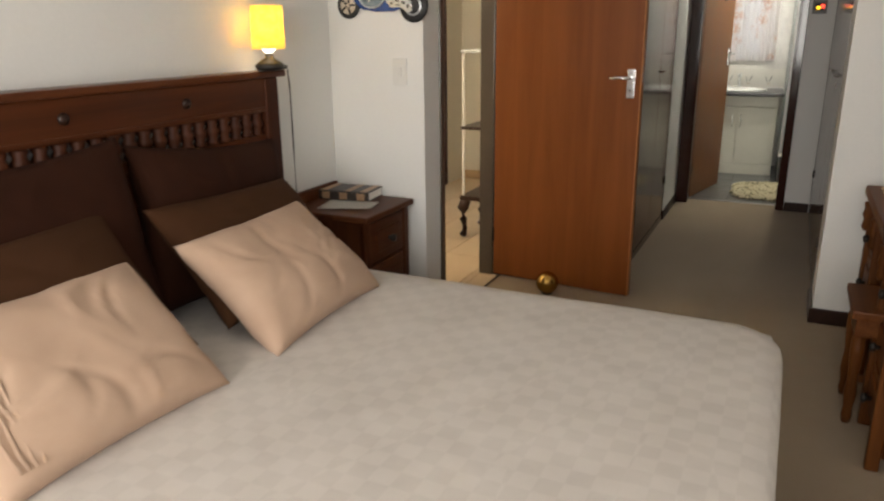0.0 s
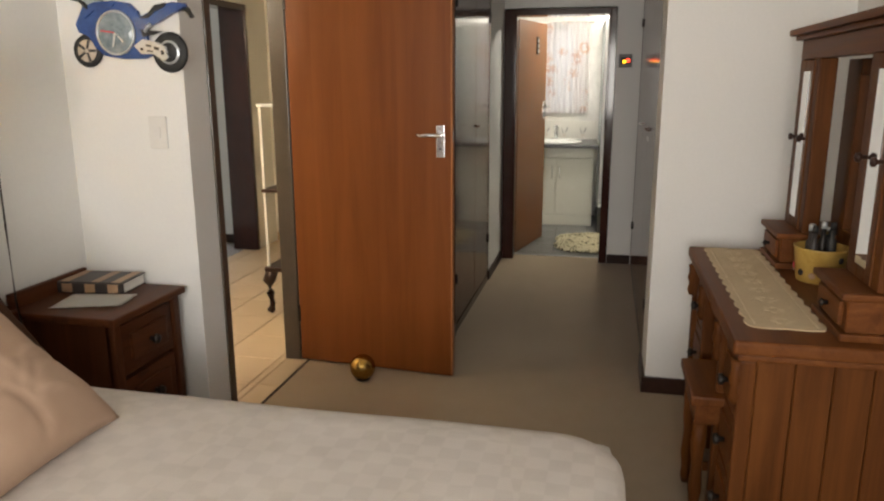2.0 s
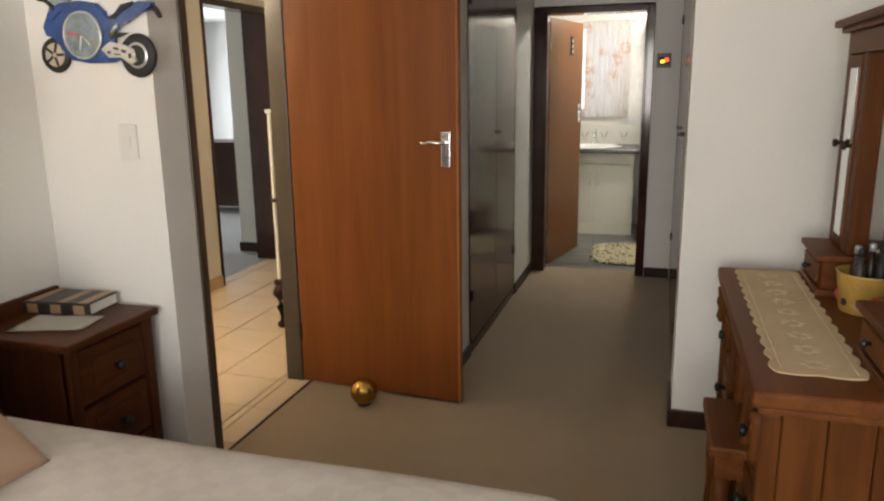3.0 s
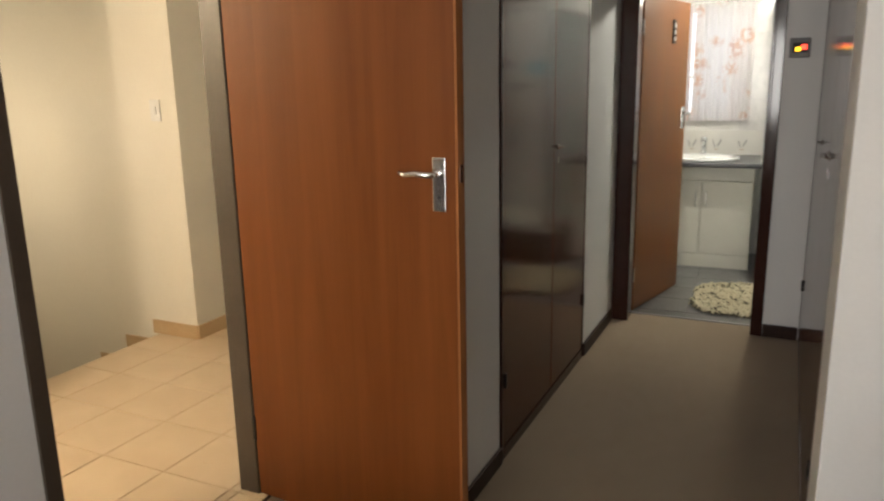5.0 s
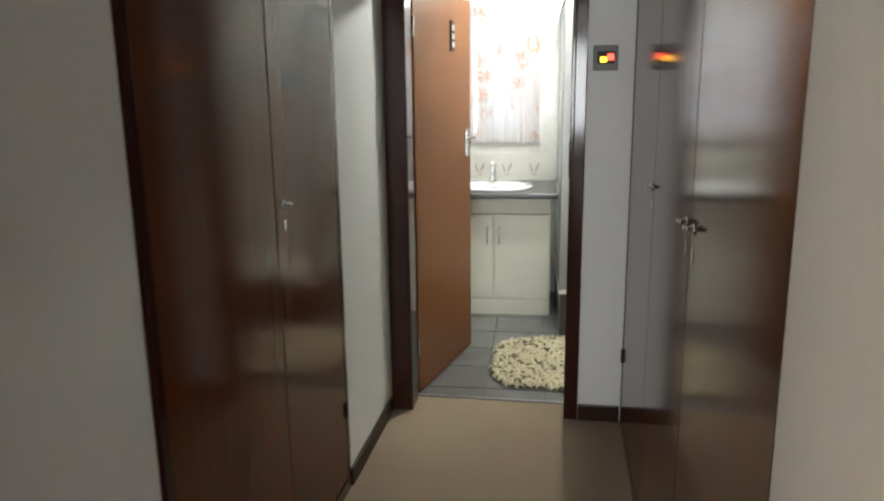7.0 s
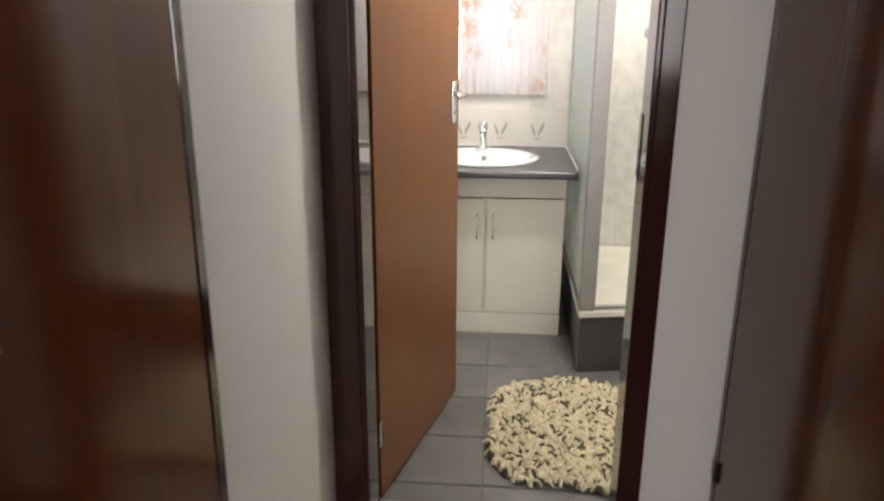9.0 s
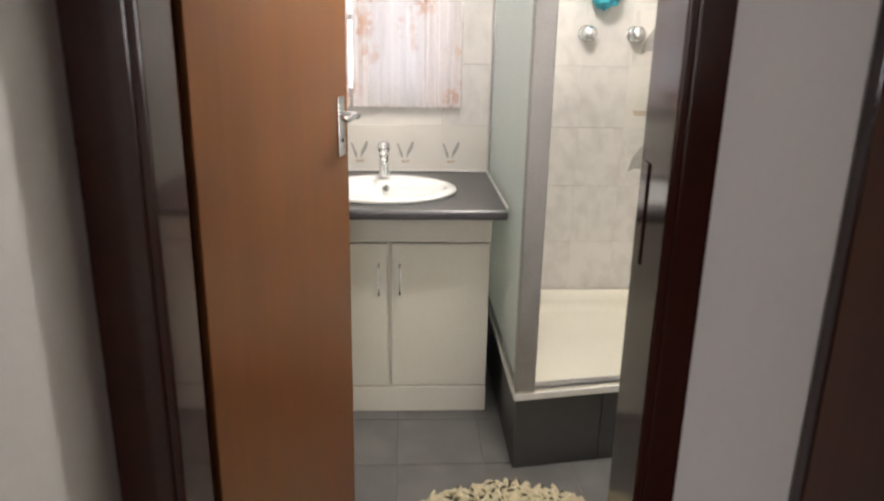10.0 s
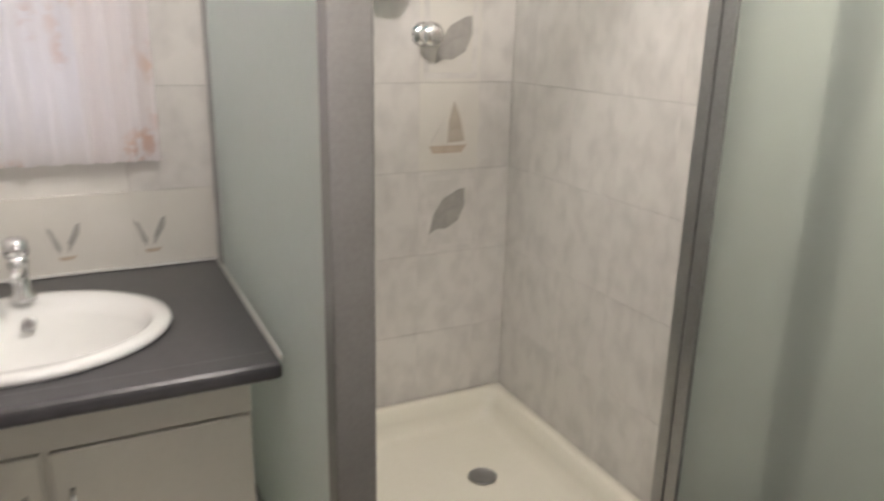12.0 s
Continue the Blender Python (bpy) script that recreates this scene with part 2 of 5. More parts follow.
WALL_TILE = tile_mat("marbled_wall_tile", (0.68, 0.655, 0.62), (0.48, 0.465, 0.445), 0.15, (1.15, 1.15, 0.8), 17.0, 0.5, 0.04)
MOTIF_TILE = tile_mat("pale_motif_tile", (0.68, 0.655, 0.60), (0.58, 0.56, 0.52), 0.15, (1, 1, 1), 9.0, 0.4)
MOTIF_SAIL = plain("motif_sail_glaze", (0.40, 0.35, 0.29), (0.52, 0.46, 0.39), 0.2, 30, 90, 0.0)
MOTIF_GREY = plain("motif_grey_glaze", (0.31, 0.30, 0.28), (0.42, 0.40, 0.37), 0.2, 30, 90, 0.0)
MOTIF_TAN = plain("motif_tan_glaze", (0.46, 0.38, 0.30), (0.58, 0.49, 0.40), 0.2, 30, 90, 0.0)
FLOOR_TILE = tile_mat("grey_floor_tile", (0.100, 0.098, 0.094), (0.175, 0.171, 0.165), 0.32, (1, 1, 1), 6.0, 0.6, 0.25)
HALL_TILE = tile_mat("beige_floor_tile", (0.52, 0.39, 0.25), (0.60, 0.47, 0.32), 0.30, (1, 1, 1), 5.0, 0.6, 0.3)
HALL_SKIRT = plain("beige_skirting_tile", (0.44, 0.30, 0.16), (0.54, 0.38, 0.22), 0.35, 6, 80, 0.05)
PLINTH = plain("dark_plinth_tile", (0.050, 0.048, 0.048), (0.062, 0.060, 0.060), 0.34, 3, 30, 0.0)

PANEL_GREY = plain("panel_grey_plastic", (0.16, 0.155, 0.155), (0.21, 0.205, 0.20), 0.5, 9, 80, 0.03)
BULB = glow("lamp_bulb", (1.0, 0.90, 0.70), 6.0)
LED_RED = glow("indicator_red", (1.0, 0.06, 0.03), 3.0)
LED_YELLOW = glow("indicator_yellow", (1.0, 0.55, 0.02), 3.0)
OUTSIDE = glow("outside_brightness", (0.94, 0.94, 1.0), 0.7)


def frosted_mat(name, tint):
    m, t, p = nodes_of(name)
    n = noise_of(t, coords(t, (1, 1, 0.6)), 60.0, 3)
    p.inputs["Base Color"].default_value = (*tint, 1)
    p.inputs["Transmission Weight"].default_value = 0.82
    p.inputs["IOR"].default_value = 1.45
    t.links.new(spread(t, n, 0.42, 0.55), p.inputs["Roughness"])
    bump(t, p, n, 0.25, 0.002)
    return m


def clear_mat():
    m, t, p = nodes_of("clear_glass")
    p.inputs["Base Color"].default_value = (0.95, 0.97, 0.96, 1)
    p.inputs["Transmission Weight"].default_value, p.inputs["Roughness"].default_value = 1.0, 0.0
    return m


def curtain_mat(name, cloth, through_share):
    """Curtain cloth with a scattered orange and pink flower print."""
    m, t, p = nodes_of(name)
    v = coords(t)
    vo = t.nodes.new("ShaderNodeTexVoronoi")
    vo.inputs["Scale"].default_value = 6.5
    t.links.new(v, vo.inputs["Vector"])
    spot = ramp(t, vo.outputs["Distance"], [(0.30, (1,) * 3), (0.55, (0,) * 3)])
    patch = ramp(t, noise_of(t, v, 26.0, 3), [(0.44, (0,) * 3), (0.54, (1,) * 3)])
    hue = ramp(t, noise_of(t, v, 7.0, 2), [(0.4, (0.70, 0.47, 0.35)), (0.6, (0.68, 0.52, 0.47))])
    f = mixed(t, 1.0, spot, patch, "MULTIPLY")
    c = mixed(t, f, cloth, hue)
    t.links.new(c, p.inputs["Base Color"])
    p.inputs["Roughness"].default_value = 0.9
    tr = t.nodes.new("ShaderNodeBsdfTranslucent")
    t.links.new(c, tr.inputs[0])
    mx = t.nodes.new("ShaderNodeMixShader")
    mx.inputs[0].default_value = through_share
    t.links.new(p.outputs[0], mx.inputs[1])
    t.links.new(tr.outputs[0], mx.inputs[2])
    t.links.new(mx.outputs[0], t.nodes["Material Output"].inputs[0])
    bump(t, p, noise_of(t, v, 300.0, 2), 0.2, 0.0005)
    return m




def shade_mat():
    """Yellow lampshade cloth, lit through from the bulb inside."""
    m, t, p = nodes_of("lamp_shade_cloth")
    v = coords(t)
    c = ramp(t, noise_of(t, v, 40.0, 4), [(0.3, (0.95, 0.68, 0.12)), (0.7, (1.0, 0.78, 0.22))])
    t.links.new(c, p.inputs["Base Color"])
    t.links.new(c, p.inputs["Emission Color"])
    p.inputs["Emission Strength"].default_value = 0.75
    tr = t.nodes.new("ShaderNodeBsdfTranslucent")
    t.links.new(c, tr.inputs[0])
    mx = t.nodes.new("ShaderNodeMixShader")
    mx.inputs[0].default_value = 0.5
    t.links.new(p.outputs[0], mx.inputs[1])
    t.links.new(tr.outputs[0], mx.inputs[2])
    t.links.new(mx.outputs[0], t.nodes["Material Output"].inputs[0])
    return m


# one glass in two tints: backlight painted into the side panel, dimness into the door
FROSTED_LIT, FROSTED_DIM = frosted_mat("frosted_glass_lit", (0.89, 0.975, 0.955)), frosted_mat("frosted_glass_dim", (0.60, 0.65, 0.60))
CLEAR, SHADE = clear_mat(), shade_mat()
CURTAIN = curtain_mat("floral_curtain", (0.80, 0.75, 0.74), 0.45)
SHEER = curtain_mat("floral_sheer", (0.84, 0.81, 0.80), 0.75)

# ---- mesh helpers ----


def mesh_ob(name, bm, mat, parent=None, smooth=False):
    me = bpy.data.meshes.new(name)
    bmesh.ops.recalc_face_normals(bm, faces=bm.faces)
    bm.to_mesh(me)
    bm.free()
    me.materials.append(mat)
    if smooth:
        for f in me.polygons:
            f.use_smooth = True
    ob = new(name, me)
    if parent is not None:
        ob.parent = parent
    return ob


def part(name, bm, mat, parent, label="", smooth=False):
    ob = mesh_ob(name, bm, mat, parent, smooth)
    if label:
        ob["label"] = label
    return ob


def thing(name, label, category, m=None, group="", kind=""):
    ob = new(name)
    if m is not None:
        ob.matrix_world = m
    return tagged(ob, label, category, group, kind)


def add_box(bm, x0, x1, y0, y1, z0, z1, bevel=0.0, seg=2):
    b = bmesh.new()
    bmesh.ops.create_cube(b, size=1.0, matrix=Matrix.Translation(((x0 + x1) / 2, (y0 + y1) / 2, (z0 + z1) / 2)) @ Matrix.Diagonal((x1 - x0, y1 - y0, z1 - z0, 1)))
    if bevel:
        bmesh.ops.bevel(b, geom=b.edges[:], offset=bevel, segments=seg, affect="EDGES", profile=0.6)
    return join(bm, b)


def join(bm, b, m=None):
    """Adds the bmesh b, laid by m, to bm."""
    if m is not None:
        b.transform(m)
    old = {v: bm.verts.new(v.co) for v in b.verts}
    for f in b.faces:
        bm.faces.new([old[v] for v in f.verts])
    b.free()
    return bm


def box(x0, x1, y0, y1, z0, z1, bevel=0.0, seg=2):
    return add_box(bmesh.new(), x0, x1, y0, y1, z0, z1, bevel, seg)


def boxes(rows, bevel=0.0):
    bm = bmesh.new()
    for r in rows:
        add_box(bm, *r, bevel)
    return bm


def lathe(profile, steps=20, m=None):
    """Turns (radius, height) rows about z."""
    bm = bmesh.new()
    rings = []
    for r, z in profile:
        rings.append([bm.verts.new((max(r, 1e-4) * math.cos(a), max(r, 1e-4) * math.sin(a), z)) for a in (2 * math.pi * k / steps for k in range(steps))])
    for a, b in zip(rings, rings[1:]):
        for k in range(steps):
            bm.faces.new((a[k], a[(k + 1) % steps], b[(k + 1) % steps], b[k]))
    bm.faces.new(rings[0][::-1])
    bm.faces.new(rings[-1])
    if m is not None:
        bm.transform(m)
    return bm


def tube(points, radius, steps=10, closed=False):
    bm = bmesh.new()
    pts = [Vector(p) for p in points]
    rings = []
    for k, p in enumerate(pts):
        a, b = pts[max(k - 1, 0)], pts[min(k + 1, len(pts) - 1)]
        if closed:
            a, b = pts[k - 1], pts[(k + 1) % len(pts)]
        q = (b - a).to_track_quat("Z", "Y")
        r = radius[k] if isinstance(radius, (list, tuple)) else radius
        rings.append([bm.verts.new(p + q @ Vector((r * math.cos(t), r * math.sin(t), 0))) for t in (2 * math.pi * s / steps for s in range(steps))])
    n = len(rings)
    for k in range(n if closed else n - 1):
        a, b = rings[k], rings[(k + 1) % n]
        for s in range(steps):
            bm.faces.new((a[s], a[(s + 1) % steps], b[(s + 1) % steps], b[s]))
    if not closed:
        bm.faces.new(rings[0][::-1])
        bm.faces.new(rings[-1])
    return bm


def slab(outline, z0, z1, m=None, bevel=0.0):
    """A flat outline of (x, y) thickened from z0 to z1."""
    bm = bmesh.new()
    lo = [bm.verts.new((x, y, z0)) for x, y in outline]
    hi = [bm.verts.new((x, y, z1)) for x, y in outline]
    bm.faces.new(lo[::-1])
    bm.faces.new(hi)
    n = len(lo)
    for k in range(n):
        bm.faces.new((lo[k], lo[(k + 1) % n], hi[(k + 1) % n], hi[k]))
    if bevel:
        bmesh.ops.bevel(bm, geom=[e for e in bm.edges if e.verts[0] in hi and e.verts[1] in hi], offset=bevel, segments=2, affect="EDGES")
    if m is not None:
        bm.transform(m)
    return bm


def ring_points(cx, cy, rx, ry, steps=32, a0=0.0, a1=360.0):
    full = abs(a1 - a0) >= 360
    n = steps if full else steps + 1
    return [(cx + rx * math.cos(radians(a0 + (a1 - a0) * k / steps)), cy + ry * math.sin(radians(a0 + (a1 - a0) * k / steps))) for k in range(n)]


def flat_on_wall(x, y, z, yaw=0):
    """Local x to the right, local y up, local z out of a wall that faces -y, turned by yaw."""
    return pose(x, y, z, 90, 0, yaw)


def pillow(w, h, thick, seed, wrinkle=0.006, n=44):
    """A stuffed cushion, w by h, lying in x and y."""
    bm = bmesh.new()
    sides = []
    rnd = random.Random(seed)
    folds = []
    for k in range(14):
        a = rnd.uniform(0, 2 * math.pi)
        b = a + rnd.uniform(-0.7, 0.7)
        r = rnd.uniform(0.45, 0.85)
        folds.append((r * math.cos(a) * w / 2, r * math.sin(a) * h / 2, math.cos(b), math.sin(b), rnd.uniform(0.05, 0.12), rnd.uniform(0.007, 0.014), rnd.choice((0.8, 0.55, -0.5))))
    for s in (1, -1):
        grid = []
        for i in range(n + 1):
            row = []
            for j in range(n + 1):
                u, v = 2 * i / n - 1, 2 * j / n - 1
                edge = (max(0.0, 1 - abs(u) ** 2.6) * max(0.0, 1 - abs(v) ** 2.8)) ** 0.45
                pinch = 1 - 0.085 * (1 - abs(u) ** 2) * abs(v) ** 3, 1 - 0.085 * (1 - abs(v) ** 2) * abs(u) ** 3
                x, y = u * w / 2 * pinch[1], v * h / 2 * pinch[0]
                d = noise.noise(Vector((x * 4, y * 4, seed + 5 * s))) * wrinkle * 1.6 + noise.noise(Vector((x * 11 + y * 4, y * 9 - x * 3, seed + 2))) * wrinkle * 0.55
                for cx, cy, ca, sa, length, wide, amp in folds:
                    along, off = (x - cx) * ca + (y - cy) * sa, (y - cy) * ca - (x - cx) * sa
                    off += 0.4 * along * along / length - 0.006
                    d -= wrinkle * amp * math.exp(-(off / wide) ** 2 - (along / length) ** 2)
                z = s * (thick / 2 * edge + d * min(1.0, edge * 2))
                if s == -1 and (i in (0, n) or j in (0, n)):
                    row.append(sides[0][i][j])
                else:
                    row.append(bm.verts.new((x, y, z)))
            grid.append(row)
        sides.append(grid)
        for i in range(n):
            for j in range(n):
                q = (grid[i][j], grid[i + 1][j], grid[i + 1][j + 1], grid[i][j + 1])
                bm.faces.new(q if s == 1 else q[::-1])
    return bm


def setting(name, bm, mat, label, category):
    return tagged(mesh_ob(name, bm, mat), label, category, kind="structure")


# ---- the setting: floors, walls, ceiling ----
H = 2.45
HEAD_X, SIDE_X, FAR_Y = -1.85, 1.13, 2.824          # bed wall, dresser wall, wall with the clock
DOOR_IN, DOOR_OUT = -1.352, -1.478                  # faces of the wall with the bedroom door
LEFT_X, RIGHT_X = -0.67, 0.395                     # sides of the dressing passage
BATH_Y, BACK_Y = 6.335, 8.50                      # wall with the bathroom door, tiled back wall
BATH_R = 0.985

setting("floor_slab", boxes([(-2.95, 1.3, -2.5, 11.3, -0.25, -0.06), (-3.10, -2.95, 3.97, 5.03, -0.25, -0.06), (-7.2, -2.95, 5.15, 11.3, -0.25, -0.06)]), GROUT_DARK, "plain concrete floor slab under the rooms", "floor")
bm = boxes([(HEAD_X, SIDE_X, -2.3, FAR_Y, -0.06, 0.0), (DOOR_IN, SIDE_X, FAR_Y, 3.78, -0.06, 0.0),
            (LEFT_X, 0.388, 3.78, 6.335, -0.06, 0.0), (-1.37, LEFT_X, 3.78, 3.86, -0.06, 0.0), (0.388, 0.45, 3.9, 6.335, -0.06, 0.0),
            (-0.62, 0.2, 6.335, 6.50, -0.06, 0.0)])
setting("floor", bm, CARPET, "worn brown-grey fitted carpet in bedroom and passage", "carpet")
setting("ceiling", box(-7.2, 1.3, -2.5, 11.3, H, H + 0.12), CEILING, "plain white painted ceiling", "ceiling")

setting("wall_headboard", box(HEAD_X - 0.12, HEAD_X, -2.42, FAR_Y, 0, H), PAINT, "off-white painted wall behind the bed", "wall")
setting("wall_clock", boxes([(HEAD_X - 0.12, DOOR_OUT, FAR_Y, 2.944, 0, H), (DOOR_OUT, DOOR_IN, FAR_Y, 2.985, 0, H), (DOOR_OUT, DOOR_IN, 2.985, 3.90, 2.08, H)]),
        PAINT, "off-white painted wall with clock and light switch", "wall")
setting("wall_passage_left", box(DOOR_OUT, LEFT_X, 3.90, 3.98, 0, H), PAINT, "grey-white painted wall behind the open bedroom door", "wall")
setting("wall_passage_near", box(LEFT_X - 0.10, LEFT_X, 3.98, 4.375, 0, H), PAINT, "grey-white painted wall beside the wardrobe", "wall")
setting("wall_passage_far", box(LEFT_X - 0.10, LEFT_X, 5.625, 6.335, 0, H), PAINT, "white painted wall between wardrobe and bathroom door", "wall")
setting("wall_passage_head", box(LEFT_X - 0.10, LEFT_X, 4.375, 5.625, 2.28, H), PAINT, "painted panel over the two-door wardrobe", "wall")
setting("wall_hall_east", box(DOOR_OUT, DOOR_OUT + 0.1, 3.98, 6.6, 0, H), CREAM, "cream painted hall wall", "wall")
setting("wall_stub", boxes([(0.388, SIDE_X, 3.78, 3.90, 0, H), (0.388, 0.47, 3.90, 4.095, 0, H)]), PAINT, "white painted wall end beside the dresser", "wall")
setting("wall_wardrobe_back", box(0.98, 1.08, 3.90, 6.335, 0, H), PAINT, "plain wall behind the wardrobe", "wall")
setting("wall_over_wardrobe", box(RIGHT_X + 0.01, RIGHT_X + 0.1, 4.095, 6.335, 2.28, H), PAINT, "painted panel over the wardrobe", "wall")
# the opening in this wall is assumed, made for the side fill lamp
setting("wall_dresser", boxes([(SIDE_X, SIDE_X + 0.12, -2.42, -1.85, 0, H), (SIDE_X, SIDE_X + 0.12, -0.65, 3.90, 0, H), (SIDE_X, SIDE_X + 0.12, -1.85, -0.65, 0, 0.85), (SIDE_X, SIDE_X + 0.12, -1.85, -0.65, 2.15, H)]), PAINT, "off-white painted wall behind the dresser", "wall")
setting("wall_window", boxes([(HEAD_X, -1.25, -2.42, -2.30, 0, H), (0.65, SIDE_X, -2.42, -2.30, 0, H), (-1.25, 0.65, -2.42, -2.30, 0, 0.85), (-1.25, 0.65, -2.42, -2.30, 2.15, H)]),
        PAINT, "off-white painted wall with the bedroom window", "wall")
setting("wall_bathroom_door", boxes([(-1.07, -0.655, BATH_Y, 6.50, 0, H), (0.195, 1.25, BATH_Y, 6.50, 0, H), (-0.655, 0.195, BATH_Y, 6.50, 2.01, H)]),
        PAINT, "grey-white painted wall round the bathroom door", "wall")
setting("wall_bathroom_left", box(-1.07, -0.95, 6.50, BACK_Y + 0.135, 0, H), PAINT, "plain bathroom wall", "wall")
wall_bath_right = setting("wall_bathroom_right", box(BATH_R + 0.012, BATH_R + 0.13, 6.50, BACK_Y + 0.135, 0, H), GROUT, "tiled bathroom wall beside the shower", "wall")
WX0, WX1, WZ0, WZ1 = -0.80, -0.04, 1.14, 2.03
wall_bath_back = setting("wall_bathroom_back", boxes([(-0.95, WX0, BACK_Y + 0.012, BACK_Y + 0.135, 0, H), (WX1, BATH_R + 0.012, BACK_Y + 0.012, BACK_Y + 0.135, 0, H),
                                                      (WX0, WX1, BACK_Y + 0.012, BACK_Y + 0.135, 0, WZ0), (WX0, WX1, BACK_Y + 0.012, BACK_Y + 0.135, WZ1, H)]),
                         GROUT, "tiled bathroom wall with the window", "wall")

# hall with the stair head and the room beyond
setting("wall_hall_west", boxes([(-2.97, -2.85, 2.2, 3.97, -0.06, H), ]), CREAM, "cream painted hall wall beside the stairs", "wall")
setting("wall_hall_south", box(-2.97, HEAD_X - 0.12, 2.08, 2.2, 0, H), CREAM, "cream painted hall wall", "wall")
setting("wall_hall_inner", box(HEAD_X - 0.14, HEAD_X - 0.12, 2.2, 2.944, 0, H), CREAM, "cream painted hall wall", "wall")
setting("wall_hall_reveal", box(HEAD_X - 0.12, DOOR_OUT, 2.944, 2.96, 0, H), CREAM, "cream painted hall wall beside the door", "wall")
setting("wall_stair_far", box(-6.0, -2.83, 5.03, 5.15, -2.2, H), CREAM, "cream painted wall along the stairs", "wall")
setting("wall_stair_near", box(-6.0, -2.97, 3.85, 3.97, -2.2, H), CREAM, "cream painted wall along the stairs", "wall")
setting("wall_stair_end", box(-6.12, -6.0, 3.85, 5.15, -2.2, H), CREAM, "cream painted wall at the stair foot", "wall")
setting("wall_hall_pier", boxes([(-2.95, -2.83, 5.15, 5.30, 0, H), (-2.95, -2.83, 6.22, 6.72, 0, H), (-2.95, -2.83, 5.30, 6.22, 2.08, H)]), CREAM, "cream painted hall wall round a doorway", "wall")
setting("wall_hall_north", box(-2.83, DOOR_OUT, 6.6, 6.72, 0, H), CREAM, "cream painted end wall of the hall", "wall")
setting("wall_far_room", boxes([(-7.2, -2.95, 11.06, 11.18, 0, H), (-7.2, -7.08, 5.15, 8.1, 0, H), (-7.2, -7.08, 9.9, 11.06, 0, H), (-7.2, -7.08, 8.1, 9.9, 0, 0.85), (-7.2, -7.08, 8.1, 9.9, 2.15, H),
                                (-2.95, -2.83, 6.72, 11.06, 0, H), (-3.35, -2.95, 6.42, 6.54, 0, H)]), PAINT, "white painted walls of the room across the hall", "wall")
setting("floor_far_room", box(-7.08, -2.95, 5.15, 11.06, -0.06, 0.0), CARPET_FAR, "pale grey carpet in the room across the hall", "carpet")
setting("baseboard_far_room", boxes([(-7.08, -2.95, 11.04, 11.06, 0, 0.10), (-3.36, -2.95, 6.40, 6.42, 0, 0.08)]), DARKWOOD, "dark wooden skirting in the far room", "skirting")

# skirting in bedroom and passage
sk = [(HEAD_X, HEAD_X + 0.015, -2.3, FAR_Y, 0, 0.075), (HEAD_X + 0.015, DOOR_IN, FAR_Y - 0.015, FAR_Y, 0, 0.075), (0.373, SIDE_X, 3.765, 3.78, 0, 0.08), (0.373, 0.388, 3.78, 4.095, 0, 0.08),
      (SIDE_X - 0.015, SIDE_X, -2.3, 3.765, 0, 0.075), (LEFT_X, LEFT_X + 0.014, 3.90, 4.375, 0, 0.07), (LEFT_X, LEFT_X + 0.014, 5.625, 6.30, 0, 0.07), (0.202, RIGHT_X - 0.01, BATH_Y - 0.014, BATH_Y, 0, 0.075)]
setting("baseboard", boxes(sk, 0.004), DARKWOOD, "dark stained wooden skirting board", "skirting")
hall_sk = [(-3.18, -2.83, 5.018, 5.03, 0.0, 0.085), (-2.83, -2.818, 5.03, 5.30, 0.0, 0.085), (-2.85, -2.838, 2.2, 3.97, 0.0, 0.15), (-2.818, DOOR_OUT, 6.588, 6.6, 0, 0.085)]
for k in range(1, 7):
    hall_sk.append((-3.18 - 0.25 * k, -3.18 - 0.25 * (k - 1), 5.018, 5.03, -0.155 * k, -0.155 * k + 0.11))
setting("trim_hall_skirting", boxes(hall_sk), HALL_SKIRT, "beige tile skirting stepping down the stairs", "skirting")
stairs = thing("staircase", "beige tiled stairs going down from the hall", "stairs", kind="structure")
for k in range(1, 9):
    part("step", box(-3.10 - 0.25 * k, -3.10 - 0.25 * (k - 1), 3.97, 5.018, -0.155 * k - 0.14, -0.155 * k, 0.006, 1), HALL_TILE, stairs)


def door_frame(name, mat, label, rows, bevel=0.004):
    return tagged(mesh_ob(name, boxes(rows, bevel), mat), label, "door frame", kind="structure")


# bedroom door frame: steel section with a rebate, opening 3.03 to 3.83
door_frame("door_frame_bedroom", FRAME_STEEL, "dark brown painted steel door frame", [
    (DOOR_OUT - 0.008, DOOR_IN + 0.008, 3.83, 3.90, 0, 2.08), (DOOR_OUT - 0.008, DOOR_IN + 0.008, 2.985, 3.03, 0, 2.08), (DOOR_OUT - 0.008, DOOR_IN + 0.008, 3.03, 3.83, 2.035, 2.08),
    (DOOR_OUT - 0.006, DOOR_IN - 0.045, 3.815, 3.832, 0, 2.036)])
door_frame("door_frame_bathroom", FRAME_BROWN, "dark brown gloss painted bathroom door frame", [
    (-0.668, -0.582, BATH_Y - 0.012, 6.512, 0, 2.005), (0.150, 0.20, BATH_Y - 0.012, 6.512, 0, 2.005), (-0.582, 0.150, BATH_Y - 0.012, 6.512, 1.955, 2.005),
    (-0.584, -0.567, BATH_Y - 0.01, 6.455, 0, 1.956), (0.137, 0.152, BATH_Y - 0.01, 6.455, 0, 1.956)])
sp = mesh_ob("strike_plate", boxes([(0.134, 0.1375, 6.42, 6.455, 1.10, 1.26)], 0.001), FRAME_BROWN, None)
sp.parent = bpy.data.objects["door_frame_bathroom"]
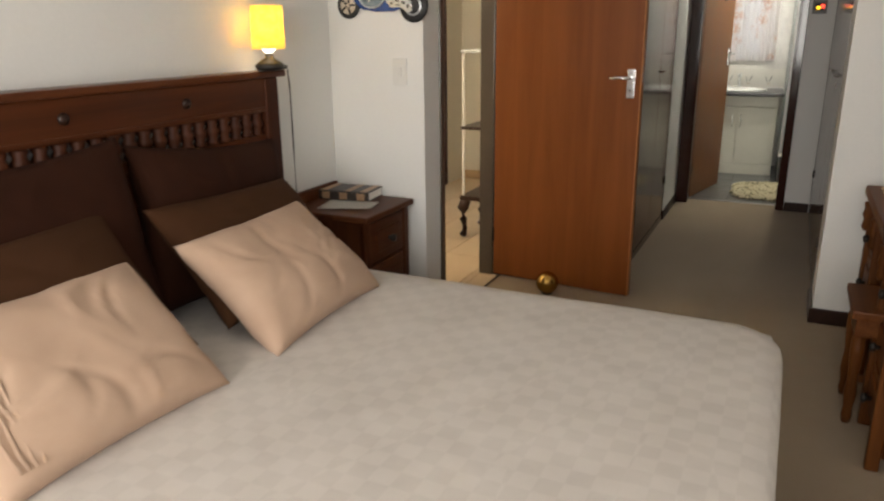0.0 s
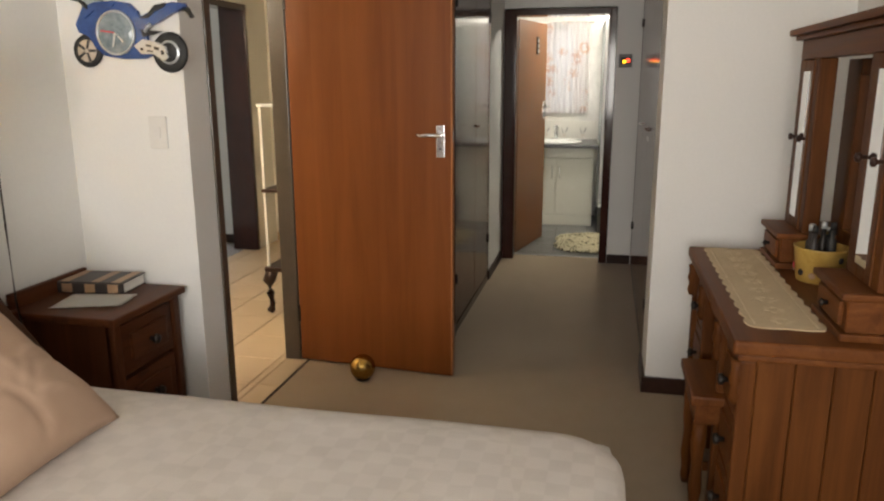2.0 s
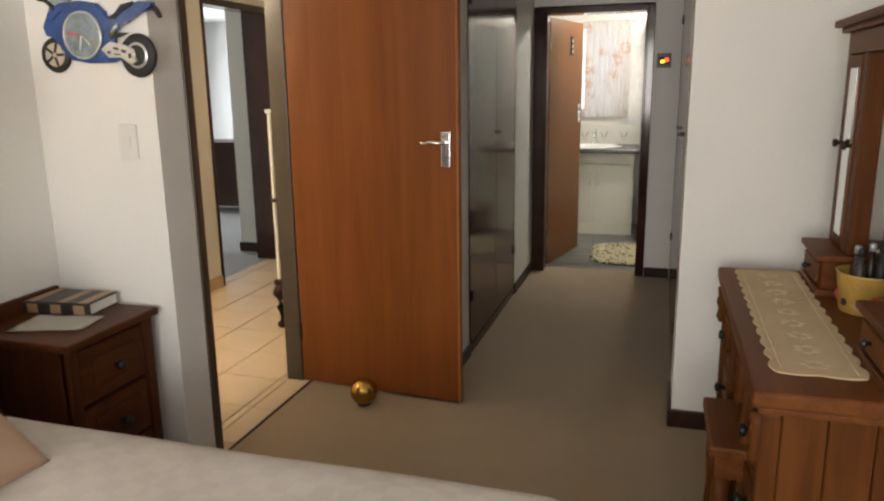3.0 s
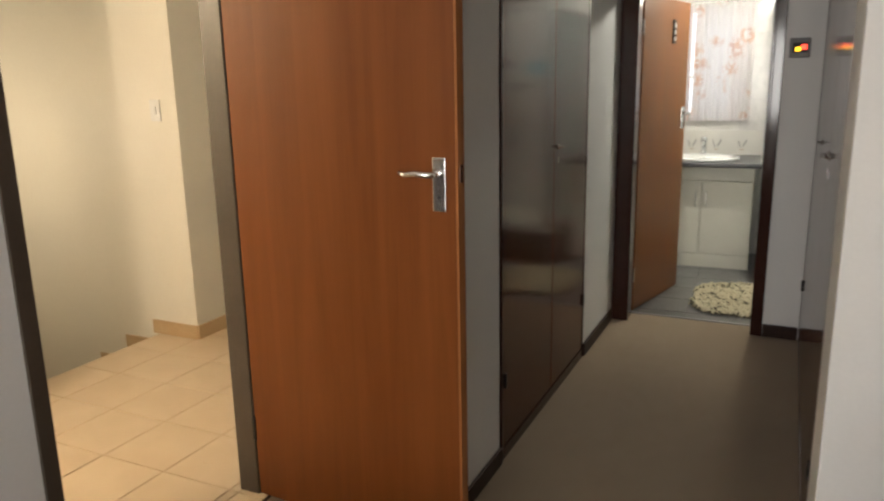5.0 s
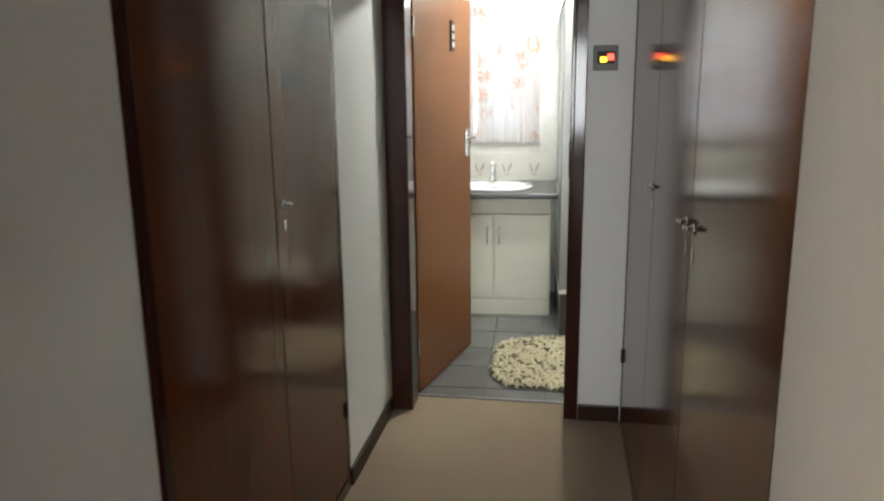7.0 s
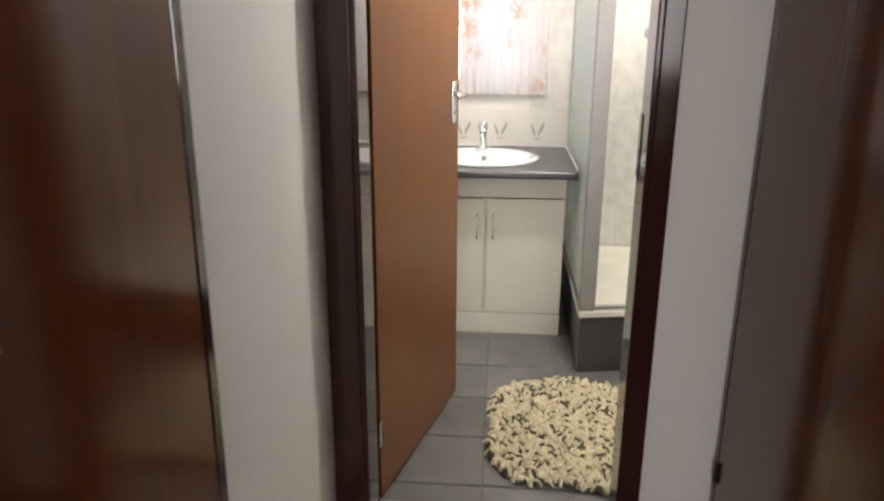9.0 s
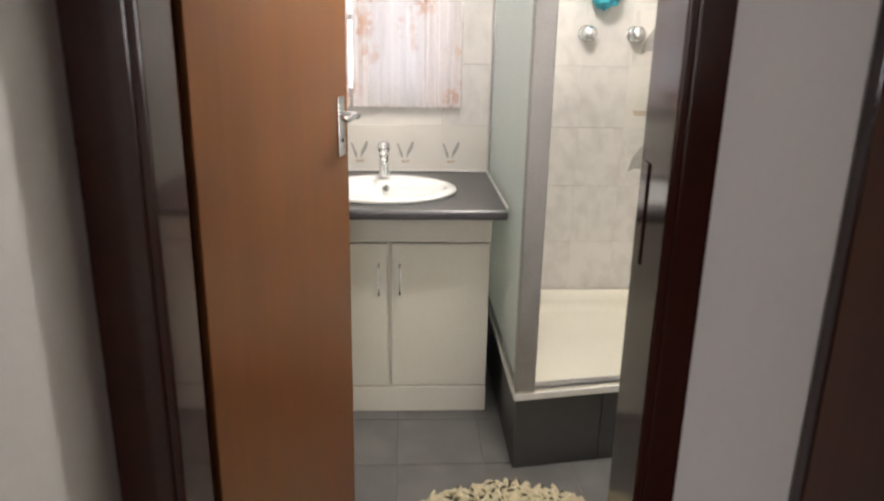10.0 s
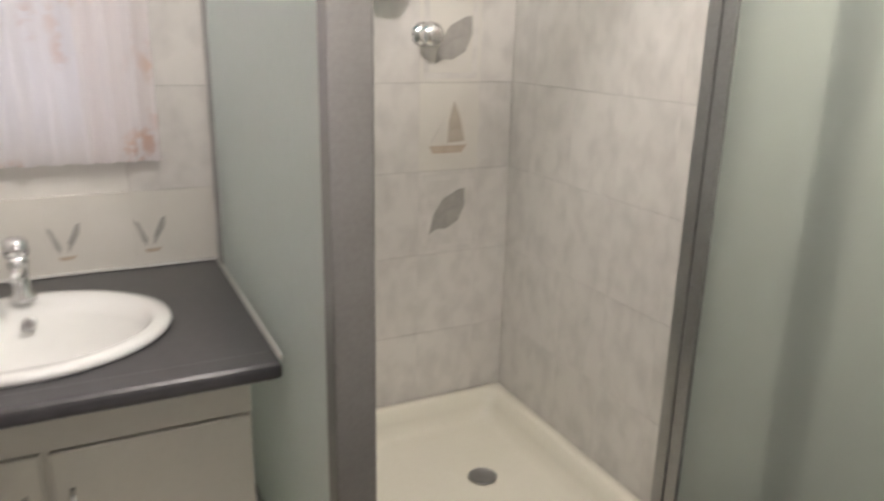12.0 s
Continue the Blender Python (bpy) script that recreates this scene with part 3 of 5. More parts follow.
door_frame("door_frame_far_room", FRAME_BROWN, "dark brown door frame across the hall", [
    (-2.97, -2.815, 5.30, 5.322, 0, 2.08), (-3.05, -2.815, 6.18, 6.22, 0, 2.08), (-2.96, -2.815, 5.322, 6.18, 2.03, 2.08)])
setting("trim_bathroom_threshold", box(-0.575, 0.155, 6.488, 6.51, -0.06, 0.006, 0.002, 1), ALU, "thin metal strip between carpet and bathroom tiles", "threshold")
setting("trim_bedroom_threshold", box(DOOR_IN - 0.008, DOOR_IN + 0.004, 3.03, 3.83, -0.06, 0.004, 0.001, 1), DARKWOOD, "thin dark strip between carpet and hall tiles", "threshold")

# ---- doors ----


def lever_handle(parent, x, z, face, side=-1, name="door_handle"):
    """A plate with a lever and a keyhole on the door face y=face (facing side*y)."""
    hnd = part(name, box(x - 0.021, x + 0.021, min(face, face + side * 0.008), max(face, face + side * 0.008), z - 0.105, z + 0.045, 0.003), CHROME, parent, "chrome lever handle plate")
    y = face + side * 0.008
    pts = [(x, y, z), (x, y + side * 0.03, z), (x - 0.012, y + side * 0.042, z), (x - 0.05, y + side * 0.044, z + 0.003), (x - 0.085, y + side * 0.043, z - 0.002), (x - 0.105, y + side * 0.040, z + 0.004)]
    part("lever", tube(pts, [0.009, 0.009, 0.010, 0.009, 0.008, 0.006], 12), CHROME, hnd, smooth=True)
    part("keyhole", lathe([(0.0055, 0), (0.0055, 0.0012)], 12, pose(x, y + side * 0.0, z - 0.065, 90 if side < 0 else -90, 0, 0)), RUBBER, hnd)
    return hnd


# bedroom leaf, hinged at its left, local x along the leaf
d = Vector((-0.562 + 1.388, 3.740 - 3.812, 0))
bed_door = thing("bedroom_door", "open reddish brown veneered bedroom door, plain flush", "door", pose(-1.388, 3.812, 0, 0, 0, math.degrees(math.atan2(d.y, d.x))))
part("leaf", box(0.0, 0.836, 0.0, 0.038, 0.012, 2.03, 0.0015, 1), SAPELE, bed_door)
part("edge_strip", box(0.836, 0.844, 0.0, 0.038, 0.012, 2.03, 0.001, 1), EDGE, bed_door, "lighter wooden lipping on the door edge")
lever_handle(bed_door, 0.788, 1.215, 0.0, -1)
part("latch_plate", box(0.844, 0.8455, 0.012, 0.026, 1.19, 1.24), CHROME, bed_door)
for z in (0.22, 1.8):
    part("hinge", box(-0.012, 0.004, -0.004, 0.012, z, z + 0.09, 0.002, 1), DARK_METAL, bed_door)

d = Vector((-0.407 + 0.57, 7.248 - 6.512, 0))
bath_door = thing("bathroom_door", "open light brown veneered bathroom door, plain flush", "door", pose(-0.570, 6.512, 0, 0, 0, math.degrees(math.atan2(d.y, d.x))))
part("leaf", box(0.0, 0.765, 0.0, 0.036, 0.010, 1.95, 0.0015, 1), OAKY, bath_door)
lever_handle(bath_door, 0.70, 1.232, 0.0, -1)
lever_handle(bath_door, 0.70, 1.232, 0.036, 1)
# dark patch in place of the shadow behind the silver marks
part("shadow_plate", box(0.458, 0.508, -0.008, 0.0, 1.68, 1.83, 0.002, 1), DARK_METAL, bath_door, "dark patch for the shadow behind pale marks on the door")
for k in range(3):
    part("plate_mark", box(0.468, 0.498, -0.012, -0.008, 1.697 + 0.042 * k, 1.723 + 0.042 * k, 0.001, 1), SILVER, bath_door)
for z in (0.2, 1.72):
    part("hinge", box(-0.010, 0.004, -0.004, 0.012, z, z + 0.09, 0.002, 1), CHROME, bath_door)

ball = thing("door_stop", "round brass ball door stop on the carpet", "door stop", pose(-0.985, 3.635, 0.0))
part("ball", lathe([(0.064 * math.sin(math.pi * k / 18), 0.066 - 0.064 * math.cos(math.pi * k / 18)) for k in range(19)], 28), BRASS, ball, smooth=True)
part("foot", lathe([(0.03, 0.0), (0.034, 0.004), (0.03, 0.009)], 20), DARK_METAL, ball, smooth=True)

# ---- wardrobes ----


def wardrobe(name, label, x, out, y0, gaps, y1, knobs, hinges):
    """Tall doors in a wall that faces out (+1 or -1 along x)."""
    w = thing(name, label, "wardrobe")
    def bx(a, b, *r):
        return box(min(x + out * a, x + out * b), max(x + out * a, x + out * b), *r)
    body = bmesh.new()
    for r in ((y0, y0 + 0.03, 0, 2.28), (y1 - 0.03, y1, 0, 2.28), (y0 + 0.03, y1 - 0.03, 2.24, 2.28), (y0 + 0.03, y1 - 0.03, 0, 0.05)):
        add_box(body, min(x - out * 0.05, x + out * 0.006), max(x - out * 0.05, x + out * 0.006), *r, 0.003)
    add_box(body, min(x - out * 0.075, x - out * 0.05), max(x - out * 0.075, x - out * 0.05), y0, y1, 0, 2.28)
    part("frame", body, FRAME_BROWN, w, "dark brown wardrobe frame")
    edges = [y0 + 0.03, *gaps, y1 - 0.03]
    for n, (a, b) in enumerate(zip(edges, edges[1:])):
        leaf = part("door", bx(-0.018, 0.004, a + 0.003, b - 0.003, 0.055, 2.235, 0.0015, 1), MELAMINE, w, "glossy dark brown wardrobe door")
        if n in knobs:
            ky, kz = knobs[n]
            k = part("handle", lathe([(0.013, 0), (0.013, 0.004), (0.006, 0.006), (0.006, 0.018)], 14, pose(x + out * 0.004, ky, kz, 0, 90 * out, 0)), CHROME, leaf, "small chrome turn handle", True)
            part("grip", tube([(x + out * 0.022, ky - 0.022, kz + 0.002), (x + out * 0.024, ky, kz), (x + out * 0.022, ky + 0.022, kz + 0.001)], 0.005, 8), CHROME, k, smooth=True)
            part("key_plate", bx(0.004, 0.006, ky - 0.007, ky + 0.007, kz - 0.075, kz - 0.045, 0.0008, 1), CHROME, leaf)
        if n in hinges:
            for z in (0.3, 1.85):
                part("hinge", bx(0.004, 0.014, hinges[n] - 0.006, hinges[n] + 0.006, z, z + 0.06, 0.002, 1), DARK_METAL, leaf)
    return w


wardrobe("built_in_wardrobe", "glossy dark brown two-door wardrobe built into the passage", LEFT_X, 1, 4.385, [5.04], 5.62, {1: (5.10, 1.175)}, {0: 4.42, 1: 5.59})
wardrobe("built_in_wardrobe", "glossy dark brown three-door wardrobe facing the other one", RIGHT_X, -1, 4.10, [4.82, 5.50], 6.332, {0: (4.775, 1.185), 1: (4.865, 1.185), 2: (5.555, 1.175)}, {0: 4.14, 2: 6.295})

panel = thing("alarm_panel", "small grey wall panel with red and yellow lights", "alarm panel", pose(0.272, BATH_Y, 1.606))
part("case", box(-0.05, 0.05, -0.024, 0.0, -0.05, 0.05, 0.005), PANEL_GREY, panel)
part("window", box(-0.034, 0.036, -0.0265, -0.0235, -0.024, 0.026, 0.001, 1), RUBBER, panel)
part("yellow_light", box(-0.022, 0.004, -0.029, -0.026, -0.018, 0.004, 0.001, 1), LED_YELLOW, panel)
part("red_light", box(0.006, 0.032, -0.029, -0.026, -0.010, 0.016, 0.001, 1), LED_RED, panel)

# ---- bedroom: bed ----
bed = thing("bed", "double bed with dark wooden slatted headboard and pale bedspread", "bed")
BX0, BX1, BY0, BY1, BZ = -1.76, 0.240, 0.36, 2.225, 0.55


def bedspread():
    """A cover with rounded foot corners that falls to near the floor."""
    bm = bmesh.new()
    r, hang, out = 0.16, 0.46, []
    for k in range(9):
        a = radians(-90 + 90 * k / 8)
        out.append((BX1 - r + r * math.cos(a), BY0 + r + r * math.sin(a)))
    out = [(BX0, BY0)] + [(BX0 + (BX1 - r - BX0) * k / 16, BY0) for k in range(1, 16)] + out + [(BX1, BY0 + r + (BY1 - BY0 - 2 * r) * k / 14) for k in range(1, 14)]
    for k in range(9):
        a = radians(90 * k / 8)
        out.append((BX1 - r + r * math.cos(a), BY1 - r + r * math.sin(a)))
    out += [(BX1 - r - (BX1 - r - BX0) * k / 16, BY1) for k in range(1, 17)]
    cx, cy = (BX0 + BX1) / 2, (BY0 + BY1) / 2
    rows = [(0.72, 0.0), (0.86, 0.0), (0.94, -0.003), (0.975, -0.012), (0.992, -0.030), (1.0, -0.060), (1.006, -0.12), (1.010, -0.22), (1.016, -0.34), (1.022, -hang)]
    rings = []
    for s, dz in rows:
        ring = []
        for n, (x, y) in enumerate(out):
            wave = 0.006 * math.sin(n * 1.3) * max(0.0, (-dz - 0.08) / hang) if n not in (0, len(out) - 1) else 0
            px, py = cx + (x - cx) * (s + wave), cy + (y - cy) * (s + wave)
            px = max(px, BX0)
            ring.append(bm.verts.new((px, py, BZ + dz + 0.006 * noise.noise(Vector((px * 2.2, py * 2.2, 1))) * (s < 0.99))))
        rings.append(ring)
    n = len(out)
    for a, b in zip(rings, rings[1:]):
        for k in range(n):
            bm.faces.new((a[k], a[(k + 1) % n], b[(k + 1) % n], b[k]))
    bm.faces.new(rings[0])
    return bm


part("bedspread", bedspread(), SHEET, bed, "pale beige-grey bedspread with woven squares", True)
part("mattress", box(BX0 + 0.005, BX1 - 0.03, BY0 + 0.03, BY1 - 0.03, 0.28, 0.53, 0.03), WHITE_COTTON, bed)
part("base", box(BX0 + 0.005, BX1 - 0.05, BY0 + 0.05, BY1 - 0.05, 0.10, 0.278, 0.01), BROWN_CLOTH, bed)
for x in (BX0 + 0.15, BX1 - 0.15):
    for y in (BY0 + 0.15, BY1 - 0.15):
        part("leg", lathe([(0.025, 0), (0.03, 0.1)], 12, pose(x, y, 0)), DARKWOOD, bed)
HX0, HX1 = -1.83, -1.77
hb = part("headboard", box(HX0, HX1, 0.20, 2.30, 1.150, 1.285, 0.006), HB_WOOD, bed, "dark red-brown wooden headboard top rail")
part("cap_rail", box(HX0 - 0.012, HX1 + 0.022, 0.17, 2.335, 1.285, 1.312, 0.008), HB_WOOD, hb)
part("bead", box(HX1 - 0.004, HX1 + 0.006, 0.27, 2.21, 1.158, 1.170, 0.003), HB_WOOD, hb)
part("lower_rail", box(HX0 + 0.01, HX1 - 0.01, 0.26, 2.215, 0.62, 0.72, 0.005), HB_WOOD, hb)
part("middle_rail", box(HX0 + 0.012, HX1 - 0.008, 0.26, 2.215, 1.020, 1.058, 0.005), HB_WOOD, hb)
for y in (0.19, 2.215):
    part("post", box(HX0 - 0.005, HX1 + 0.008, y, y + 0.08, 0.0, 1.284, 0.008), HB_UP, hb)
for k in range(30):
    y = 0.30 + k * 0.065
    part("slat", lathe([(0.020, 0), (0.026, 0.008), (0.018, 0.020), (0.027, 0.042), (0.028, 0.053), (0.019, 0.070), (0.026, 0.086), (0.022, 0.095)], 12, pose(-1.80, y, 1.056)), HB_UP, hb, smooth=True)
for y in (0.78, 1.28, 1.78):
    part("rosette", lathe([(0.019, 0), (0.019, 0.004), (0.011, 0.008), (0.005, 0.012)], 16, pose(HX1, y, 1.222, 0, 90, 0)), DARKWOOD, hb, smooth=True)
for k in range(4):
    part("panel", box(HX0 + 0.02, HX1 - 0.022, 0.285 + k * 0.48, 0.285 + k * 0.48 + 0.45, 0.725, 1.015, 0.004, 1), HB_WOOD, hb)


def cushion(label, w, h, th, m, mat, seed, wr=0.006, cat="pillow", group=""):
    ob = thing("pillow", label, cat, m, group)
    part("cover", pillow(w, h, th, seed, wr), mat, ob, smooth=True)
    return ob


# plump cushions propped against the headboard: tilt about y, then yaw
def prop(x, y, z, lean, yaw=0, spin=0):
    return pose(x, y, z, 0, 0, yaw) @ pose(0, 0, 0, 0, lean, 0) @ pose(0, 0, 0, 0, 0, spin)


cushion("large dark brown cushion propped against the headboard", 0.56, 0.76, 0.18, prop(-1.665, 1.79, 0.815, 77, 2, -6), BROWN_CLOTH, 3)
cushion("large dark brown cushion propped against the headboard", 0.58, 0.72, 0.18, prop(-1.665, 1.06, 0.855, 78, -3, 3), BROWN_CLOTH, 4)
cushion("olive brown cushion leaning on the dark cushions", 0.46, 0.72, 0.17, prop(-1.455, 1.73, 0.755, 48, 3, -3), OLIVE_CLOTH, 5)
cushion("olive brown cushion leaning on the dark cushions", 0.49, 0.70, 0.17, prop(-1.465, 0.89, 0.775, 48, -3, 2), OLIVE_CLOTH, 6)
cushion("white pillow lying beside the headboard", 0.30, 0.34, 0.10, prop(-1.69, 2.07, 0.70, 56, 3), WHITE_COTTON, 7)
cushion("tan cotton pillow leaning on the brown cushions", 0.46, 0.66, 0.19, prop(-1.295, 1.675, 0.70, 41, 3, 0), TAN, 8, 0.011)
p2 = cushion("tan cotton pillow with pleated end, leaning on cushions", 0.46, 0.65, 0.20, prop(-1.305, 0.85, 0.70, 41, -2, 0), TAN, 9, 0.013)
for k in range(4):
    part("pleat", tube([(-0.19 + 0.038 * j, -0.21 - 0.02 * k + 0.004 * math.sin(j * 1.7 + k), 0.050 + 0.034 * math.sin(math.pi * (j + 0.6) / 11.2)) for j in range(11)], 0.004, 6), TAN, p2, smooth=True)

# ---- bedside lamp clipped to the headboard post ----
lamp = thing("bedside_lamp", "small lit lamp with yellow shade on the headboard post", "lamp", pose(-1.74, 2.225, 1.313))
part("base", lathe([(0.03, 0.0), (0.055, 0.006), (0.06, 0.02), (0.045, 0.034), (0.018, 0.05), (0.014, 0.07)], 20), DARK_METAL, lamp, smooth=True)
part("bracket", box(-0.012, 0.012, 0.0, 0.10, 0.002, 0.018, 0.004), DARK_METAL, lamp)
sh = bmesh.new()
for r0, r1 in (((0.066, 0.085), (0.062, 0.25)), ):
    rim = [[sh.verts.new(((r + o) * math.cos(2 * math.pi * k / 28), (r + o) * math.sin(2 * math.pi * k / 28), z)) for k in range(28)] for o, r, z in ((0, *r0), (0, *r1), (-0.003, *r1), (-0.003, *r0))]
    for a, b in zip(rim, rim[1:] + rim[:1]):
        for k in range(28):
            sh.faces.new((a[k], a[(k + 1) % 28], b[(k + 1) % 28], b[k]))
part("shade", sh, SHADE, lamp, "glowing yellow cylinder shade", True)
part("bulb", lathe([(0.012, 0.07), (0.03, 0.085), (0.038, 0.105), (0.030, 0.13), (0.0, 0.142)], 18), BULB, lamp, "white lit bulb", True)
part("cable", tube([(0.02, 0.085, 0.0), (0.02, 0.092, -0.06), (0.025, 0.085, -0.3), (0.02, 0.09, -0.55), (0.03, 0.10, -0.70)], 0.0035, 6), DARK_METAL, lamp, smooth=True)

# ---- nightstand ----
NX0, NX1, NY0, NY1, NZ = -1.83, -1.425, 2.385, 2.775, 0.672
ns = thing("nightstand", "stained pine nightstand with drawers, colour darkened for shade", "nightstand")
part("top", box(NX0, NX1 + 0.025, NY0 - 0.02, NY1 + 0.02, NZ, NZ + 0.028, 0.008), NS_SHADED, ns)
part("back_ledge", box(NX0, NX0 + 0.02, NY0, NY1, NZ + 0.028, NZ + 0.085, 0.006), NS_SHADED, ns)
part("side_ledge", box(NX0 + 0.02, NX0 + 0.19, NY1 - 0.008, NY1 + 0.01, NZ + 0.028, NZ + 0.05, 0.005), NS_SHADED, ns)
part("side_panel", box(NX0 + 0.01, NX1 - 0.01, NY0, NY0 + 0.02, 0.05, NZ, 0.003, 1), NS_SHADED_UP, ns)
part("side_panel", box(NX0 + 0.01, NX1 - 0.01, NY1 - 0.02, NY1, 0.05, NZ, 0.003, 1), NS_SHADED_UP, ns)
part("back_panel", box(NX0 + 0.01, NX0 + 0.02, NY0 + 0.02, NY1 - 0.02, 0.05, NZ), NS_SHADED_UP, ns)
for y in (NY0, NY1 - 0.04):
    part("corner_post", box(NX1 - 0.03, NX1 + 0.005, y, y + 0.04, 0.0, NZ, 0.006), NS_SHADED_UP, ns)
for k in range(3):
    z0 = 0.07 + k * 0.2
    dr = part("drawer", box(NX1 - 0.10, NX1 - 0.004, NY0 + 0.045, NY1 - 0.045, z0, z0 + 0.185, 0.006), NS_SHADED, ns)
    part("drawer_panel", box(NX1 - 0.005, NX1 + 0.006, NY0 + 0.09, NY1 - 0.09, z0 + 0.04, z0 + 0.145, 0.006), NS_SHADED, dr)
    part("knob", lathe([(0.008, 0), (0.008, 0.012), (0.018, 0.02), (0.016, 0.032), (0.0, 0.036)], 14, pose(NX1 + 0.006, (NY0 + NY1) / 2, z0 + 0.092, 0, 90, 0)), DARK_METAL, dr, smooth=True)
book = thing("book", "thick dark closed book with tan spine bands", "book", pose(-1.69, 2.70, NZ + 0.028, 0, 0, -84))
part("pages", box(-0.078, 0.072, -0.125, 0.125, 0.004, 0.040, 0.002, 1), PAPER, book)
part("front_cover", box(-0.082, 0.08, -0.13, 0.13, 0.040, 0.045, 0.001, 1), BOOK_DARK, book)
part("back_cover", box(-0.082, 0.08, -0.13, 0.13, 0.0, 0.004, 0.001, 1), BOOK_DARK, book)
part("spine", box(0.073, 0.082, -0.13, 0.13, 0.0045, 0.0395, 0.002, 1), BOOK_DARK, book)
for y in (-0.10, 0.02, 0.10):
    part("band", box(-0.080, 0.0785, y - 0.016, y + 0.016, 0.0452, 0.0462), BOOK_BAND, book)
for y in (-0.09, 0.0, 0.09):
    part("spine_band", box(0.082, 0.0835, y - 0.02, y + 0.02, 0.006, 0.038), BOOK_BAND, book)
sheetp = thing("paper_sheet", "white sheet of paper with curled edge on the nightstand", "paper", pose(-1.60, 2.535, NZ + 0.0285, 0, 0, -78))
bm = bmesh.new()
gr = [[bm.verts.new((-0.088 + 0.176 * i / 8, -0.12 + 0.24 * j / 12, 0.001 + 0.010 * max(0, (i - 5) / 3) ** 2 * (j / 12) + 0.002 * noise.noise(Vector((i * 0.7, j * 0.5, 3))) + 0.002)) for j in range(13)] for i in range(9)]
for i in range(8):
    for j in range(12):
        bm.faces.new((gr[i][j], gr[i + 1][j], gr[i + 1][j + 1], gr[i][j + 1]))
bmesh.ops.solidify(bm, geom=bm.faces[:], thickness=0.0008)
part("sheet", bm, PAPER, sheetp, smooth=True)

# ---- motorcycle wall clock and switch ----
clock = thing("wall_clock", "blue motorcycle shaped wall clock with round dial", "clock", flat_on_wall(-1.545, FAR_Y, 1.628))


def disc(name, x, y, r, z0, z1, mat, parent, label="", steps=28, hole=0.0):
    prof = [(r, z0), (r, z1 - 0.003), (r - 0.003, z1), (hole, z1)] if not hole else [(hole, z0), (r, z0), (r, z1 - 0.004), (r - 0.004, z1), (hole + 0.004, z1), (hole, z1 - 0.004)]
    return part(name, lathe(prof, steps, pose(x, y, 0)), mat, parent, label, True)


clock.scale = (0.94, 0.94, 0.94)
body = [(-0.235, 0.045), (-0.20, 0.105), (-0.15, 0.125), (-0.06, 0.130), (0.01, 0.118), (0.04, 0.09), (0.05, 0.06), (0.09, 0.075), (0.12, 0.105), (0.19, 0.118), (0.245, 0.112), (0.25, 0.095), (0.19, 0.075), (0.13, 0.045),
        (0.08, 0.03), (0.07, -0.03), (0.10, -0.075), (0.06, -0.088), (-0.04, -0.088), (-0.12, -0.075), (-0.16, -0.045), (-0.17, 0.0), (-0.225, 0.015)]
part("fairing", slab(body, 0.004, 0.022, None, 0.006), BLUE, clock, "blue enamelled motorcycle body")
part("front_tyre", lathe([(0.040, 0.002), (0.060, 0.002), (0.064, 0.010), (0.060, 0.018), (0.040, 0.018)], 28, pose(-0.195, -0.055, 0)), RUBBER, clock, smooth=True)
disc("front_rim", -0.195, -0.055, 0.044, 0.002, 0.0195, MOTIF_TAN, clock)
for k in range(5):
    part("spoke", slab([(-0.195 + 0.042 * math.cos(a + e), -0.055 + 0.042 * math.sin(a + e)) if rr else (-0.195 + 0.01 * math.cos(a + e), -0.055 + 0.01 * math.sin(a + e)) for a in (2 * math.pi * k / 5,) for rr, e in ((0, -0.5), (1, -0.12), (1, 0.12), (0, 0.5))], 0.0195, 0.0212), RUBBER, clock)
part("rear_tyre", lathe([(0.046, 0.002), (0.070, 0.002), (0.076, 0.012), (0.070, 0.022), (0.046, 0.022)], 28, pose(0.165, -0.065, 0)), RUBBER, clock, smooth=True)
disc("rear_rim", 0.165, -0.065, 0.046, 0.002, 0.0235, SILVER, clock)
disc("rear_rim_well", 0.165, -0.065, 0.038, 0.02, 0.0245, RUBBER, clock)
part("seat", slab([(0.05, 0.062), (0.09, 0.078), (0.12, 0.108), (0.17, 0.116), (0.16, 0.10), (0.12, 0.085), (0.09, 0.062)], 0.021, 0.026), RUBBER, clock)
part("tank_stripe", slab([(-0.20, 0.075), (-0.15, 0.112), (-0.05, 0.118), (-0.06, 0.104), (-0.14, 0.096), (-0.185, 0.065)], 0.022, 0.0255, None, 0.001), BLUE, clock)
part("belly_stripe", slab([(-0.12, -0.066), (-0.02, -0.080), (0.05, -0.080), (0.04, -0.070), (-0.03, -0.068), (-0.11, -0.056)], 0.022, 0.0255, None, 0.001), BLUE, clock)
part("swing_arm", slab([(0.02, -0.04), (0.06, -0.015), (0.12, -0.028), (0.158, -0.045), (0.165, -0.085), (0.14, -0.098), (0.105, -0.068), (0.05, -0.070)], 0.0246, 0.030, None, 0.003), SILVER, clock, "silver engine and exhaust")
for x, y, l, h, turn in ((0.085, -0.040, 0.022, 0.008, -12), (0.118, -0.050, 0.020, 0.011, -14), (0.090, -0.060, 0.026, 0.005, -6), (0.142, -0.066, 0.012, 0.016, 10), (0.055, -0.052, 0.012, 0.010, 0)):
    c, s = math.cos(math.radians(turn)), math.sin(math.radians(turn))
    part("slot", slab([(x + c * u - s * v, y + s * u + c * v) for u, v in ((-l / 2, -h / 2), (l / 2, -h / 2), (l / 2, h / 2), (-l / 2, h / 2))], 0.0298, 0.0312), RUBBER, clock)
disc("hub", 0.160, -0.066, 0.007, 0.029, 0.033, CHROME, clock)
